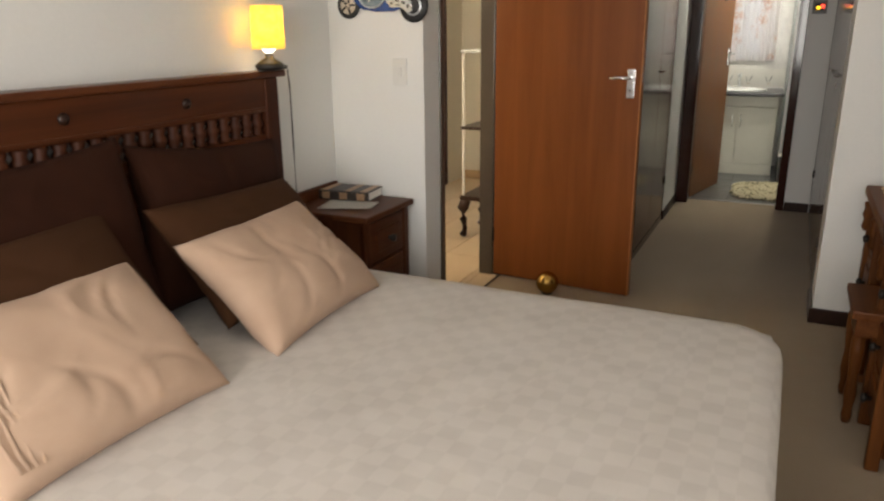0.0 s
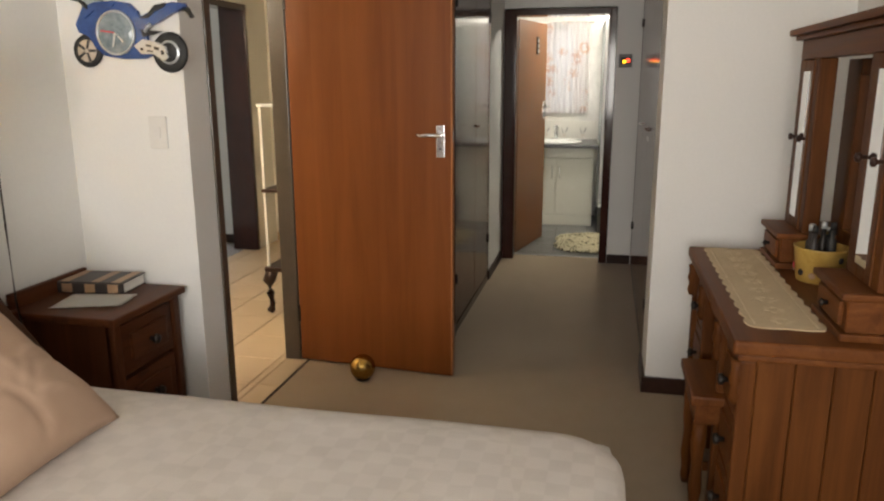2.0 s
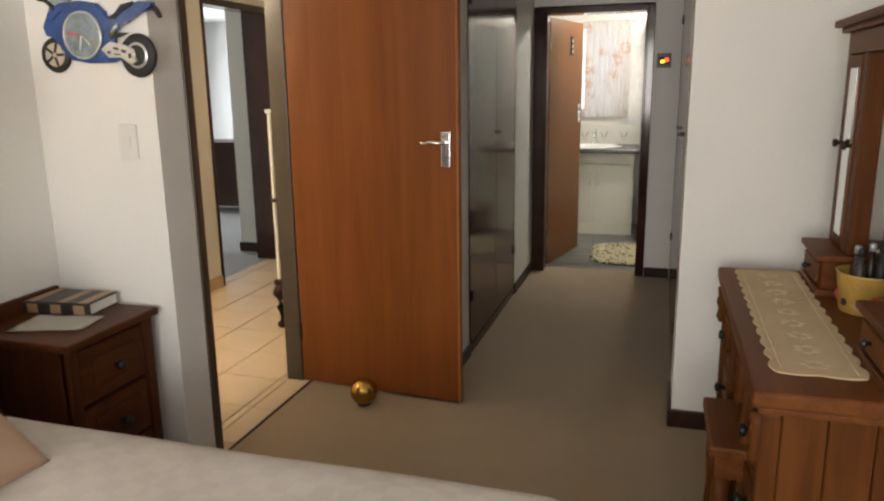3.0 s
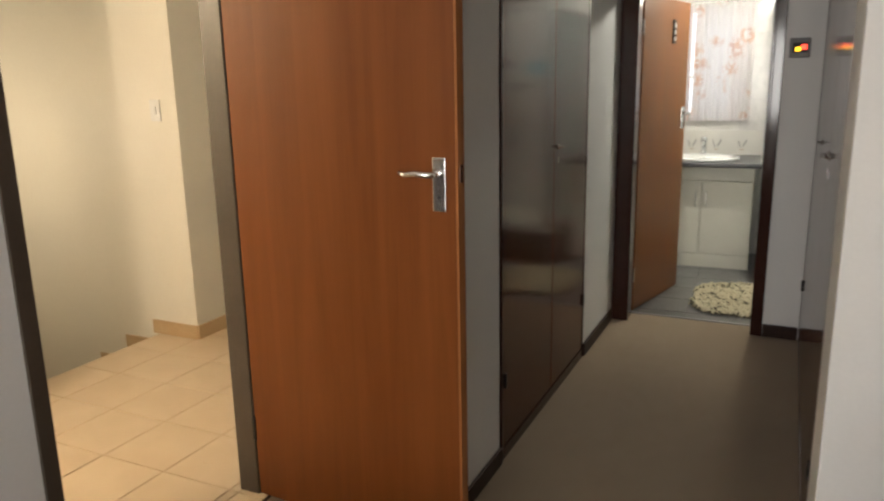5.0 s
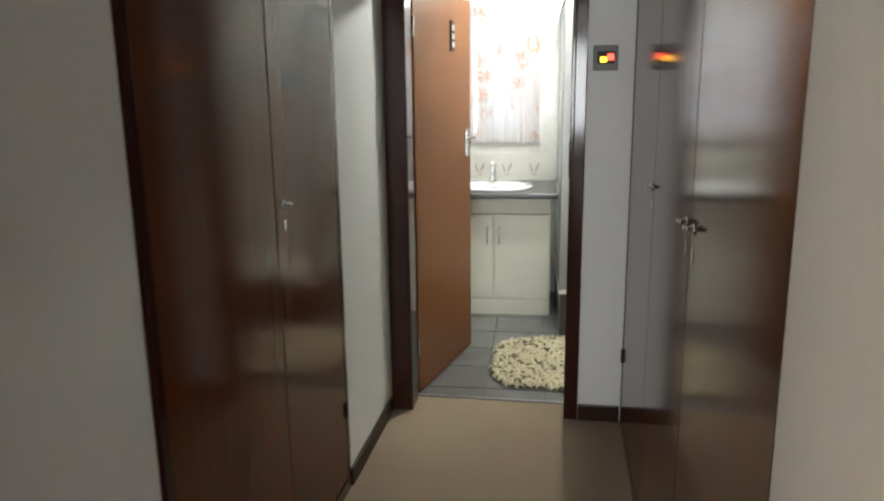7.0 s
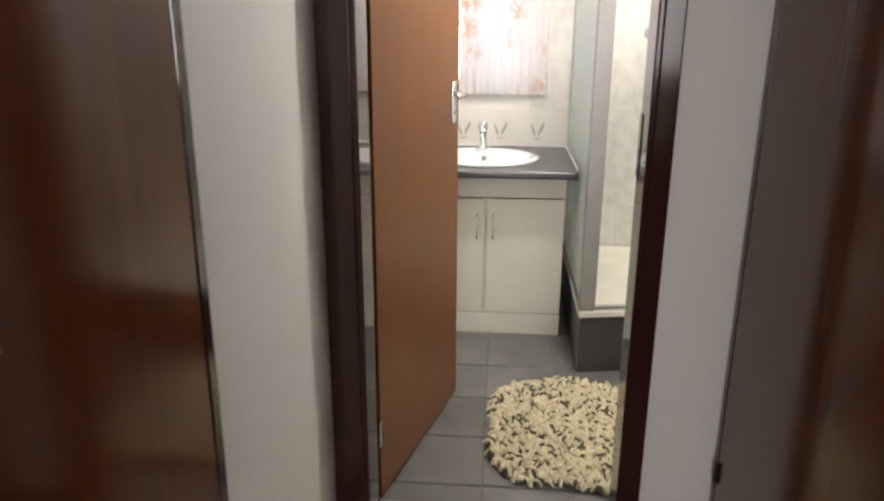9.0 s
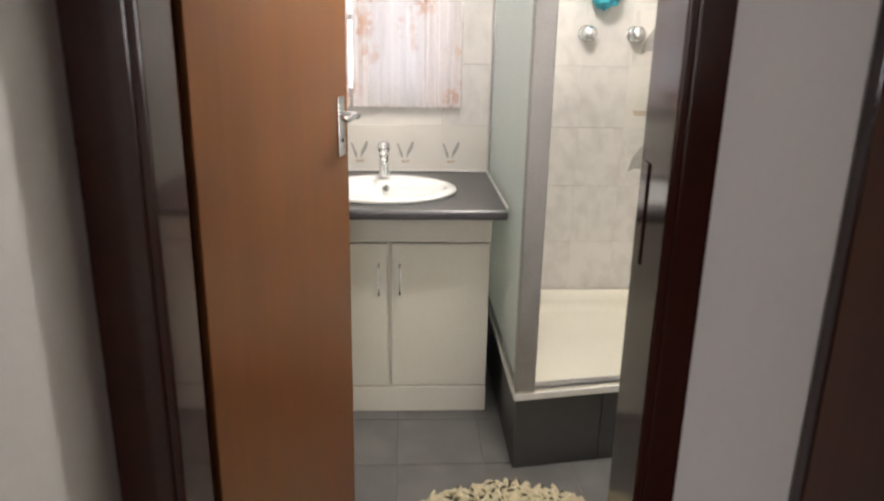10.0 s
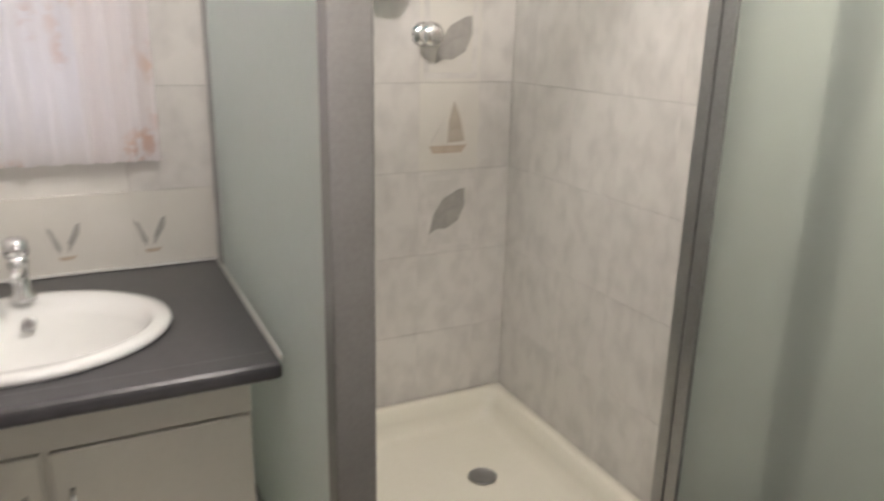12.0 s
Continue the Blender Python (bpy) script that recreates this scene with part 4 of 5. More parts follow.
part("shock_spring", tube([(0.072, 0.012, 0.024), (0.088, 0.030, 0.027), (0.100, 0.040, 0.024)], 0.008, 8), SILVER, clock, smooth=True)
part("chain_guard", slab([(0.055, 0.020), (0.10, 0.016), (0.145, 0.012), (0.105, 0.0), (0.06, -0.006)], 0.0225, 0.026), RUBBER, clock)
disc("dial", -0.055, 0.01, 0.078, 0.02, 0.027, DIAL, clock, "round blue-grey clock dial", 36)
part("dial_ring", tube([(-0.055 + 0.080 * math.cos(a), 0.01 + 0.080 * math.sin(a), 0.026) for a in (2 * math.pi * k / 36 for k in range(36))], 0.005, 8, True), SILVER, clock, smooth=True)
part("hour_hand", slab([(-0.058, 0.012), (-0.052, 0.008), (-0.022, -0.022), (-0.026, -0.026)], 0.028, 0.030), WHITE_PLASTIC, clock)
part("minute_hand", slab([(-0.059, 0.010), (-0.051, 0.010), (-0.066, -0.044), (-0.070, -0.042)], 0.030, 0.032), WHITE_PLASTIC, clock)
part("second_hand", slab([(-0.055, 0.008), (-0.055, 0.012), (-0.115, 0.022), (-0.115, 0.016)], 0.032, 0.0335), RED, clock)
part("handlebar", tube([(-0.17, 0.10, 0.015), (-0.205, 0.135, 0.02), (-0.235, 0.142, 0.024)], 0.008, 8), RUBBER, clock, smooth=True)
part("windscreen", slab([(-0.205, 0.108), (-0.185, 0.155), (-0.14, 0.165), (-0.10, 0.135), (-0.13, 0.12)], 0.006, 0.014, None, 0.002), DIAL, clock)
part("tail_fin", slab([(0.20, 0.09), (0.255, 0.10), (0.275, 0.062), (0.262, 0.058), (0.245, 0.082)], 0.006, 0.016), RUBBER, clock)
sw = thing("light_switch", "white plastic light switch plate on the wall", "light switch", flat_on_wall(-1.472, FAR_Y, 1.28))
part("plate", box(-0.036, 0.036, -0.06, 0.06, 0.0, 0.009, 0.003), WHITE_PLASTIC, sw)
part("rocker", box(-0.012, 0.012, -0.022, 0.022, 0.009, 0.014, 0.002), WHITE_PLASTIC, sw)

# ---- dresser with mirror ----
DX0, DX1, DY0, DY1, DZ = 0.518, 1.09, 2.36, 3.548, 0.778
dr = thing("dresser", "stained pine dressing table with drawers and plank sides", "dresser")
part("top", box(DX0, DX1, DY0, DY1, DZ - 0.042, DZ, 0.012, 3), PINE_Y, dr, "thick rounded pine top")
part("moulding", box(DX0 + 0.015, DX1, DY0 + 0.015, DY1 - 0.015, DZ - 0.062, DZ - 0.043, 0.006), PINE_Y, dr)
for a, b in ((DY0 + 0.03, DY0 + 0.40), (DY1 - 0.40, DY1 - 0.03)):
    ped = part("pedestal", box(DX0 + 0.06, DX1 - 0.005, a + 0.02, b - 0.02, 0.06, DZ - 0.065), PINE_Z, dr)
    for y in (a, b - 0.02):
        n = 5
        for k in range(n):
            x0 = DX0 + 0.07 + (DX1 - DX0 - 0.08) * k / n
            part("side_plank", box(x0 + 0.001, x0 + (DX1 - DX0 - 0.08) / n - 0.001, y, y + 0.019, 0.05, DZ - 0.064, 0.003, 1), PINE_Z, ped)
    for y in (a - 0.004, b - 0.036):
        part("corner_post", box(DX0 + 0.025, DX0 + 0.07, y, y + 0.04, 0.0, DZ - 0.064, 0.008), PINE_Z, ped)
        part("bracket", lathe([(0.012, 0), (0.02, 0.02), (0.014, 0.05), (0.022, 0.075), (0.016, 0.10), (0.02, 0.13)], 12, pose(DX0 + 0.022, y + 0.02, DZ - 0.20)), PINE_Z, ped, smooth=True)
    for k in range(3):
        z0 = 0.09 + k * 0.198
        dw = part("drawer", box(DX0 + 0.045, DX0 + 0.062, a + 0.042, b - 0.042, z0, z0 + 0.188, 0.005), PINE_Y, ped)
        part("drawer_panel", box(DX0 + 0.036, DX0 + 0.046, a + 0.075, b - 0.075, z0 + 0.035, z0 + 0.153, 0.005), PINE_Y, dw)
        part("knob", lathe([(0.008, 0), (0.008, 0.012), (0.018, 0.02), (0.016, 0.032), (0.0, 0.036)], 14, pose(DX0 + 0.036, (a + b) / 2, z0 + 0.094, 0, -90, 0)), DARK_METAL, dw, smooth=True)
part("kneehole_rail", box(DX0 + 0.05, DX0 + 0.07, DY0 + 0.40, DY1 - 0.40, DZ - 0.15, DZ - 0.064, 0.005), PINE_Y, dr)
part("back_panel", box(DX1 - 0.02, DX1 - 0.005, DY0 + 0.40, DY1 - 0.40, 0.3, DZ - 0.064), PINE_Z, dr)

mu = thing("dressing_mirror", "stained pine triple mirror with cornice and small drawers", "mirror", pose(0, 0, DZ))
MX = 0.87
MY0, MY1, MH = DY0 + 0.06, DY1 - 0.06, 0.86
for a, b in ((MY0, MY0 + 0.27), (MY1 - 0.27, MY1)):
    bxp = part("trinket_box", box(MX - 0.065, DX1 - 0.01, a, b, 0.022, 0.115, 0.004, 1), PINE_Y, mu)
    part("box_lid", box(MX - 0.085, DX1 - 0.005, a - 0.015, b + 0.015, 0.115, 0.135, 0.006), PINE_Y, bxp)
    part("box_foot", box(MX - 0.08, DX1 - 0.005, a - 0.01, b + 0.01, 0.0, 0.022, 0.006), PINE_Y, bxp)
    part("drawer_front", box(MX - 0.077, MX - 0.065, a + 0.03, b - 0.03, 0.035, 0.102, 0.004), PINE_Y, bxp)
    part("knob", lathe([(0.006, 0), (0.006, 0.01), (0.013, 0.016), (0.0, 0.026)], 12, pose(MX - 0.077, (a + b) / 2, 0.068, 0, -90, 0)), DARK_METAL, bxp, smooth=True)
for y in (MY0, MY0 + 0.215, MY1 - 0.27, MY1 - 0.055):
    part("stile", box(MX, MX + 0.06, y, y + 0.055, 0.136, MH - 0.10, 0.006), PINE_Z, mu)
part("bottom_rail", box(MX + 0.125, MX + 0.155, MY0 + 0.275, MY1 - 0.275, 0.02, 0.10, 0.005), PINE_Y, mu)
part("frieze", box(MX, MX + 0.06, MY0, MY1, MH - 0.10, MH - 0.03, 0.005), PINE_Y, mu)
part("cornice", boxes([(MX - 0.02, MX + 0.19, MY0 - 0.03, MY1 + 0.03, MH - 0.03, MH - 0.012), (MX - 0.04, MX + 0.20, MY0 - 0.05, MY1 + 0.05, MH - 0.012, MH + 0.012)], 0.006), PINE_Y, mu)
part("back_board", box(MX + 0.17, MX + 0.182, MY0, MY1, 0.0, MH - 0.10), PINE_Z, mu)
for a, b in ((MY0 + 0.055, MY0 + 0.215), (MY1 - 0.215, MY1 - 0.055)):
    w = part("side_wing", boxes([(MX - 0.004, MX + 0.02, a, a + 0.05, 0.14, MH - 0.105), (MX - 0.004, MX + 0.02, b - 0.05, b, 0.14, MH - 0.105), (MX - 0.004, MX + 0.02, a + 0.05, b - 0.05, 0.14, 0.19), (MX - 0.004, MX + 0.02, a + 0.05, b - 0.05, MH - 0.155, MH - 0.105)], 0.003), PINE_Z, mu)
    part("mirror_glass", box(MX - 0.0065, MX - 0.0035, a + 0.036, b - 0.036, 0.180, MH - 0.145), MIRROR, w)
    for y in (a + 0.017, b - 0.017):
        part("knob", lathe([(0.006, 0), (0.006, 0.012), (0.014, 0.018), (0.012, 0.028), (0.0, 0.031)], 12, pose(MX - 0.004, y, 0.475, 0, -90, 0)), DARKWOOD, w, smooth=True)
a, b = MY0 + 0.275, MY1 - 0.275
mid = part("centre_frame", boxes([(MX + 0.12, MX + 0.156, a, a + 0.05, 0.11, MH - 0.105), (MX + 0.12, MX + 0.156, b - 0.05, b, 0.11, MH - 0.105), (MX + 0.12, MX + 0.156, a + 0.05, b - 0.05, 0.11, 0.17), (MX + 0.12, MX + 0.156, a + 0.05, b - 0.05, MH - 0.16, MH - 0.105)], 0.004), PINE_Z, mu)
part("mirror_glass", box(MX + 0.134, MX + 0.138, a + 0.045, b - 0.045, 0.165, MH - 0.155), MIRROR, mid)

# lace runner with scalloped edge
run = [(0.582 - 0.012 * abs(math.sin(math.pi * k / 8)), DY0 + 0.13 + k * 0.0106) for k in range(97)]
run = run + [(0.578 + 0.020 * k, DY0 + 1.149 + 0.008 * abs(math.sin(math.pi * k / 5))) for k in range(1, 10)]
run = run + [(0.778 + 0.012 * abs(math.sin(math.pi * k / 8)), DY0 + 0.13 + (96 - k) * 0.0106) for k in range(97)]
run = run + [(0.778 - 0.020 * k, DY0 + 0.128 - 0.008 * abs(math.sin(math.pi * k / 5))) for k in range(1, 10)]
rn = thing("table_runner", "cream cloth runner with scalloped edge on the dresser", "table runner", pose(0, 0, DZ))
part("cloth", slab(run, 0.0005, 0.0035), LINEN, rn)
THREAD = plain("embroidery_thread", (0.60, 0.47, 0.29), (0.72, 0.585, 0.385), 0.8, 30, 200, 0.3)
for x, a, b in ((0.597, DY0 + 0.15, DY0 + 1.13), (0.763, DY0 + 0.15, DY0 + 1.13)):
    part("hem", tube([(x + 0.0015 * math.sin(k * 1.9), a + (b - a) * k / 40, 0.0036) for k in range(41)], 0.0016, 6), THREAD, rn, "raised stitched hem", True)
for k in range(9):
    cy = DY0 + 0.20 + 0.11 * k
    for q in range(6):
        t = math.pi * q / 3 + 0.4 * k
        part("sprig", slab(ring_points(0.68 + 0.024 * math.cos(t), cy + 0.024 * math.sin(t), 0.010, 0.010, 10), 0.0034, 0.0046), THREAD, rn)

bas = thing("toiletry_tub", "yellow printed tub holding dark bottles and brushes", "tub", pose(0.905, 3.07, DZ))
YELLOW = plain("yellow_print", (0.45, 0.27, 0.05), (0.62, 0.42, 0.12), 0.4, 14, 80, 0.05)
part("tub", lathe([(0.07, 0.0), (0.074, 0.004), (0.088, 0.115), (0.092, 0.122), (0.085, 0.122), (0.07, 0.01)], 28), YELLOW, bas, smooth=True)
random.seed(4)
for k in range(10):
    a, z = 2.1 + k * 0.52, 0.025 + 0.07 * random.random()
    r = 0.075 + 0.014 * z / 0.12 + 0.003
    part("print_patch", lathe([(0.012, 0), (0.010, 0.0025)], 8, pose(r * math.cos(a), r * math.sin(a), z, 0, 90, math.degrees(a))), (BOOK_DARK, TAN, RED)[k % 3], bas)
for k, (x, y, h, r) in enumerate(((-0.03, 0.03, 0.17, 0.017), (0.02, -0.03, 0.19, 0.016), (0.03, 0.035, 0.16, 0.02), (-0.035, -0.03, 0.175, 0.015), (0.0, 0.0, 0.185, 0.014))):
    b = part("bottle", lathe([(r, 0.012), (r, h - 0.04), (r * 0.6, h - 0.03), (r * 0.6, h)], 14, pose(x, y, 0)), (BOOK_DARK, RUBBER, RUBBER, BOOK_DARK, DARK_METAL)[k], bas, smooth=True)
    part("cap", lathe([(r * 0.66, h), (r * 0.66, h + 0.02), (r * 0.4, h + 0.024)], 12, pose(x, y, 0)), (SILVER, RUBBER, CHROME, RUBBER, SILVER)[k], b, smooth=True)

st = thing("stool", "stained pine stool pushed under the dresser", "stool", pose(0.462, 2.68, 0))
part("seat", box(0.0, 0.40, 0.0, 0.35, 0.435, 0.47, 0.008), PINE_Y, st)
part("apron", boxes([(0.02, 0.38, 0.03, 0.05, 0.36, 0.434), (0.02, 0.38, 0.30, 0.32, 0.36, 0.434), (0.02, 0.04, 0.05, 0.30, 0.36, 0.434), (0.36, 0.38, 0.05, 0.30, 0.36, 0.434)], 0.003), PINE_Y, st)
for x in (0.04, 0.36):
    for y in (0.05, 0.30):
        part("leg", lathe([(0.015, 0), (0.02, 0.03), (0.016, 0.06), (0.024, 0.12), (0.018, 0.2), (0.025, 0.29), (0.024, 0.36)], 12, pose(x, y, 0)), PINE_Z, st, smooth=True)
part("stretcher", box(0.06, 0.34, 0.165, 0.185, 0.12, 0.15, 0.004), PINE_X, st)

# ---- hall: display stand ----
stand = thing("display_stand", "white glazed display stand on dark claw feet", "display stand", pose(-1.905, 4.50, 0))
part("tray", box(-0.02, 0.40, 0.0, 0.40, 0.285, 0.315, 0.006), DARKWOOD, stand)
for x in (0.0, 0.37):
    for y in (0.03, 0.37):
        part("claw_leg", tube([(x + 0.02, y, 0.285), (x - 0.005, y, 0.22), (x, y, 0.14), (x + 0.012, y, 0.07), (x, y, 0.03), (x - 0.008, y, 0.018)], [0.038, 0.042, 0.027, 0.019, 0.026, 0.024], 12), DARKWOOD, stand, smooth=True)
        part("post", box(x - 0.008, x + 0.008, y - 0.008, y + 0.008, 0.315, 1.31, 0.002), WHITE_PLASTIC, stand)
for z in (0.79, 1.31):
    part("shelf", box(-0.015, 0.395, 0.01, 0.39, z, z + 0.022, 0.004), DARKWOOD if z < 1 else SILVER, stand)
part("back_panel", box(0.0, 0.38, 0.372, 0.38, 0.315, 1.30), WHITE_PLASTIC, stand)
hs = thing("light_switch", "white plastic light switch on the cream hall wall", "light switch", flat_on_wall(-2.985, 5.03, 1.34))
part("plate", box(-0.036, 0.036, -0.06, 0.06, 0.0, 0.009, 0.003), WHITE_PLASTIC, hs)
part("rocker", box(-0.012, 0.012, -0.022, 0.022, 0.009, 0.014, 0.002), WHITE_PLASTIC, hs)
hl = thing("ceiling_light", "round white ceiling light in the hall", "ceiling light", pose(-2.25, 2.5, H))
part("rose", lathe([(0.07, 0), (0.07, -0.012), (0.02, -0.03), (0.012, -0.24)], 20), WHITE_PLASTIC, hl, smooth=True)
cab = thing("cabinet", "dark wooden cabinet in the room across the hall", "cabinet", pose(-4.75, 8.2, 0))
part("body", box(-0.4, 0.4, 0.0, 0.45, 0.08, 0.80, 0.006), DARKWOOD, cab)
part("top", box(-0.43, 0.43, -0.02, 0.47, 0.80, 0.835, 0.006), DARKWOOD, cab)
for x in (-0.36, 0.36):
    for y in (0.05, 0.40):
        part("foot", lathe([(0.02, 0), (0.03, 0.08)], 10, pose(x, y, 0)), DARKWOOD, cab)

# ---- bathroom ----
van = thing("vanity_cabinet", "cream painted two-door bathroom vanity cabinet", "vanity")
VX0, VX1, VY = -0.84, 0.042, 7.905
part("body", boxes([(VX0, VX0 + 0.016, VY + 0.018, BACK_Y - 0.004, 0.0, 0.799), (VX1 - 0.016, VX1, VY + 0.018, BACK_Y - 0.004, 0.0, 0.799), (VX0 + 0.016, VX1 - 0.016, BACK_Y - 0.016, BACK_Y - 0.004, 0.10, 0.799), (VX0 + 0.016, VX1 - 0.016, VY + 0.018, BACK_Y - 0.016, 0.10, 0.116)]), CABINET_WHITE, van)
part("kickboard", box(VX0, VX1, VY - 0.002, VY + 0.0175, 0.0, 0.105, 0.002, 1), CABINET_WHITE, van)
part("top_rail", box(VX0, VX1, VY, VY + 0.017, 0.69, 0.799, 0.002, 1), CABINET_WHITE, van)
VMID = -0.335
part("centre_stile", box(VMID - 0.02, VMID + 0.028, VY + 0.018, VY + 0.034, 0.116, 0.69), CABINET_WHITE, van)
for a, b, hx in ((VX0, VMID - 0.002, VMID - 0.035), (VMID + 0.010, VX1, VMID + 0.042)):
    leaf = part("door", box(a + 0.002, b - 0.002, VY, VY + 0.017, 0.11, 0.684, 0.003), CABINET_WHITE, van)
    part("handle", tube([(hx, VY, 0.485), (hx, VY - 0.022, 0.495), (hx, VY - 0.024, 0.545), (hx, VY - 0.022, 0.595), (hx, VY, 0.605)], 0.0045, 10), CHROME, leaf, "slim chrome bow handle", True)
wt = thing("worktop", "dark grey laminate vanity worktop with rounded edge", "worktop")
CZ = 0.836


def slab_with_oval(x0, x1, y0, y1, z0, z1, cx, cy, rx, ry):
    """A flat board with an oval hole through it."""
    corners = [math.atan2(y - cy, x - cx) for x in (x0, x1) for y in (y0, y1)]
    turns = sorted(corners + [-math.pi + 2 * math.pi * (k + 0.5) / 60 for k in range(60)])
    rows = []
    for t in turns:
        c, s = math.cos(t), math.sin(t)
        far = min(((x1 - cx) / c if c > 0 else (x0 - cx) / c) if abs(c) > 1e-9 else 9.0, ((y1 - cy) / s if s > 0 else (y0 - cy) / s) if abs(s) > 1e-9 else 9.0)
        near = 1.0 / math.hypot(c / rx, s / ry)
        rows.append(((cx + far * c, cy + far * s), (cx + near * c, cy + near * s)))
    bm = bmesh.new()
    loops = [[bm.verts.new((*p[k], z)) for p in rows] for k, z in ((0, z1), (1, z1), (1, z0), (0, z0))]
    n = len(rows)
    for p, q in zip(loops, loops[1:] + loops[:1]):
        for k in range(n):
            bm.faces.new((p[k], p[(k + 1) % n], q[(k + 1) % n], q[k]))
    return bm


bm = slab_with_oval(VX0 - 0.02, 0.085, 7.86, BACK_Y - 0.002, CZ - 0.0355, CZ - 0.0005, -0.35, 8.10, 0.245, 0.198)
add_box(bm, VX0 - 0.02, 0.085, 7.80, 7.868, CZ - 0.036, CZ, 0.012, 3)
part("slab", bm, COUNTER, wt)
part("sealant", boxes([(VX0, 0.085, BACK_Y - 0.010, BACK_Y - 0.001, CZ + 0.0005, CZ + 0.008), (0.080, 0.0875, 7.81, BACK_Y - 0.012, CZ + 0.0005, CZ + 0.009)], 0.002), WHITE_PLASTIC, wt, "white sealant bead")
basin = thing("wash_basin", "white oval ceramic wash basin set in the worktop", "basin", pose(-0.350, 8.112, CZ))
bm = bmesh.new()
rows = [(0.270, 0.226, 0.0), (0.276, 0.232, 0.008), (0.271, 0.227, 0.017), (0.248, 0.203, 0.0215), (0.230, 0.182, 0.018), (0.222, 0.168, -0.01), (0.200, 0.140, -0.07), (0.15, 0.095, -0.125), (0.05, 0.04, -0.145), (0.02, 0.016, -0.147)]
rings = [[bm.verts.new((rx * math.cos(a), ry * math.sin(a) + (0.0 if rx > 0.24 else -0.02 if rx > 0.225 else -0.03), z)) for a in (2 * math.pi * k / 48 for k in range(48))] for rx, ry, z in rows]
for a, b in zip(rings, rings[1:]):
    for k in range(48):
        bm.faces.new((a[k], a[(k + 1) % 48], b[(k + 1) % 48], b[k]))
part("bowl", bm, CERAMIC, basin, smooth=True)
part("waste", lathe([(0.022, 0), (0.022, 0.004), (0.015, 0.005)], 20, pose(0, -0.035, -0.146)), CHROME, basin, smooth=True)
part("overflow", lathe([(0.016, 0), (0.016, 0.004), (0.009, 0.004)], 18, pose(0.0, 0.120, -0.018, 72, 0, 0)), CHROME, basin, "chrome overflow ring", True)
tap = thing("basin_tap", "small chrome mixer tap behind the basin", "tap", pose(-0.357, 8.275, CZ + 0.025))
part("body", lathe([(0.026, 0), (0.026, 0.010), (0.018, 0.018), (0.017, 0.07), (0.02, 0.085), (0.021, 0.098)], 20), CHROME, tap, smooth=True)
part("spout", tube([(0, 0, 0.055), (0, -0.04, 0.078), (0, -0.085, 0.082), (0, -0.10, 0.070)], [0.013, 0.012, 0.011, 0.011], 12), CHROME, tap, smooth=True)
part("lever", lathe([(0.021, 0.099), (0.025, 0.108), (0.024, 0.128), (0.016, 0.138), (0.0, 0.14)], 18), CHROME, tap, smooth=True)

# window with curtain
win = thing("window_bathroom", "bathroom window with white frame behind a curtain", "window", kind="structure")
part("window_frame", boxes([(WX0, WX0 + 0.04, BACK_Y + 0.07, BACK_Y + 0.11, WZ0, WZ1), (WX1 - 0.04, WX1, BACK_Y + 0.07, BACK_Y + 0.11, WZ0, WZ1), (WX0 + 0.04, WX1 - 0.04, BACK_Y + 0.07, BACK_Y + 0.11, WZ0, WZ0 + 0.04),
                            (WX0 + 0.04, WX1 - 0.04, BACK_Y + 0.07, BACK_Y + 0.11, WZ1 - 0.04, WZ1), (-0.445, -0.405, BACK_Y + 0.072, BACK_Y + 0.108, WZ0 + 0.04, WZ1 - 0.04), (WX0 + 0.04, WX1 - 0.04, BACK_Y + 0.075, BACK_Y + 0.105, 1.46, 1.485)]), WHITE_PLASTIC, win)
part("window_sill", box(WX0 - 0.005, WX1 + 0.005, BACK_Y - 0.004, BACK_Y + 0.10, WZ0 - 0.018, WZ0 + 0.002, 0.003), WHITE_PLASTIC, win)
pane = part("pane", box(WX0 + 0.03, WX1 - 0.03, BACK_Y + 0.088, BACK_Y + 0.092, WZ0 + 0.03, WZ1 - 0.03), CLEAR, win)
pane.visible_shadow = False
tagged(mesh_ob("backdrop_bathroom", box(-1.4, 0.6, 8.95, 9.0, 0.8, 2.6), OUTSIDE), "bright daylight beyond the bathroom window", "daylight", kind="structure")
cur = thing("window_curtain", "sheer white curtain with orange flowers, gathered", "curtain", pose(0, BACK_Y - 0.03, 0))


def curtain_bm(x0, x1, z0, z1, folds, depth, seed):
    bm = bmesh.new()
    nx, nz = 14 * folds + 6, 14
    g = []
    for i in range(nx + 1):
        u = i / nx
        row = []
        for j in range(nz + 1):
            v = j / nz
            y = depth * math.sin(2 * math.pi * folds * u + 0.9 * noise.noise(Vector((u * 6, v, seed)))) * (0.55 + 0.45 * (1 - v)) - 0.004
            row.append(bm.verts.new((x0 + (x1 - x0) * u + 0.004 * noise.noise(Vector((u * 20, v * 2, seed))), y, z0 + (z1 - z0) * v + (0.001 * math.sin(u * 60) if j == 0 else 0))))
        g.append(row)
    for i in range(nx):
        for j in range(nz):
            bm.faces.new((g[i][j], g[i + 1][j], g[i + 1][j + 1], g[i][j + 1]))
    return bm


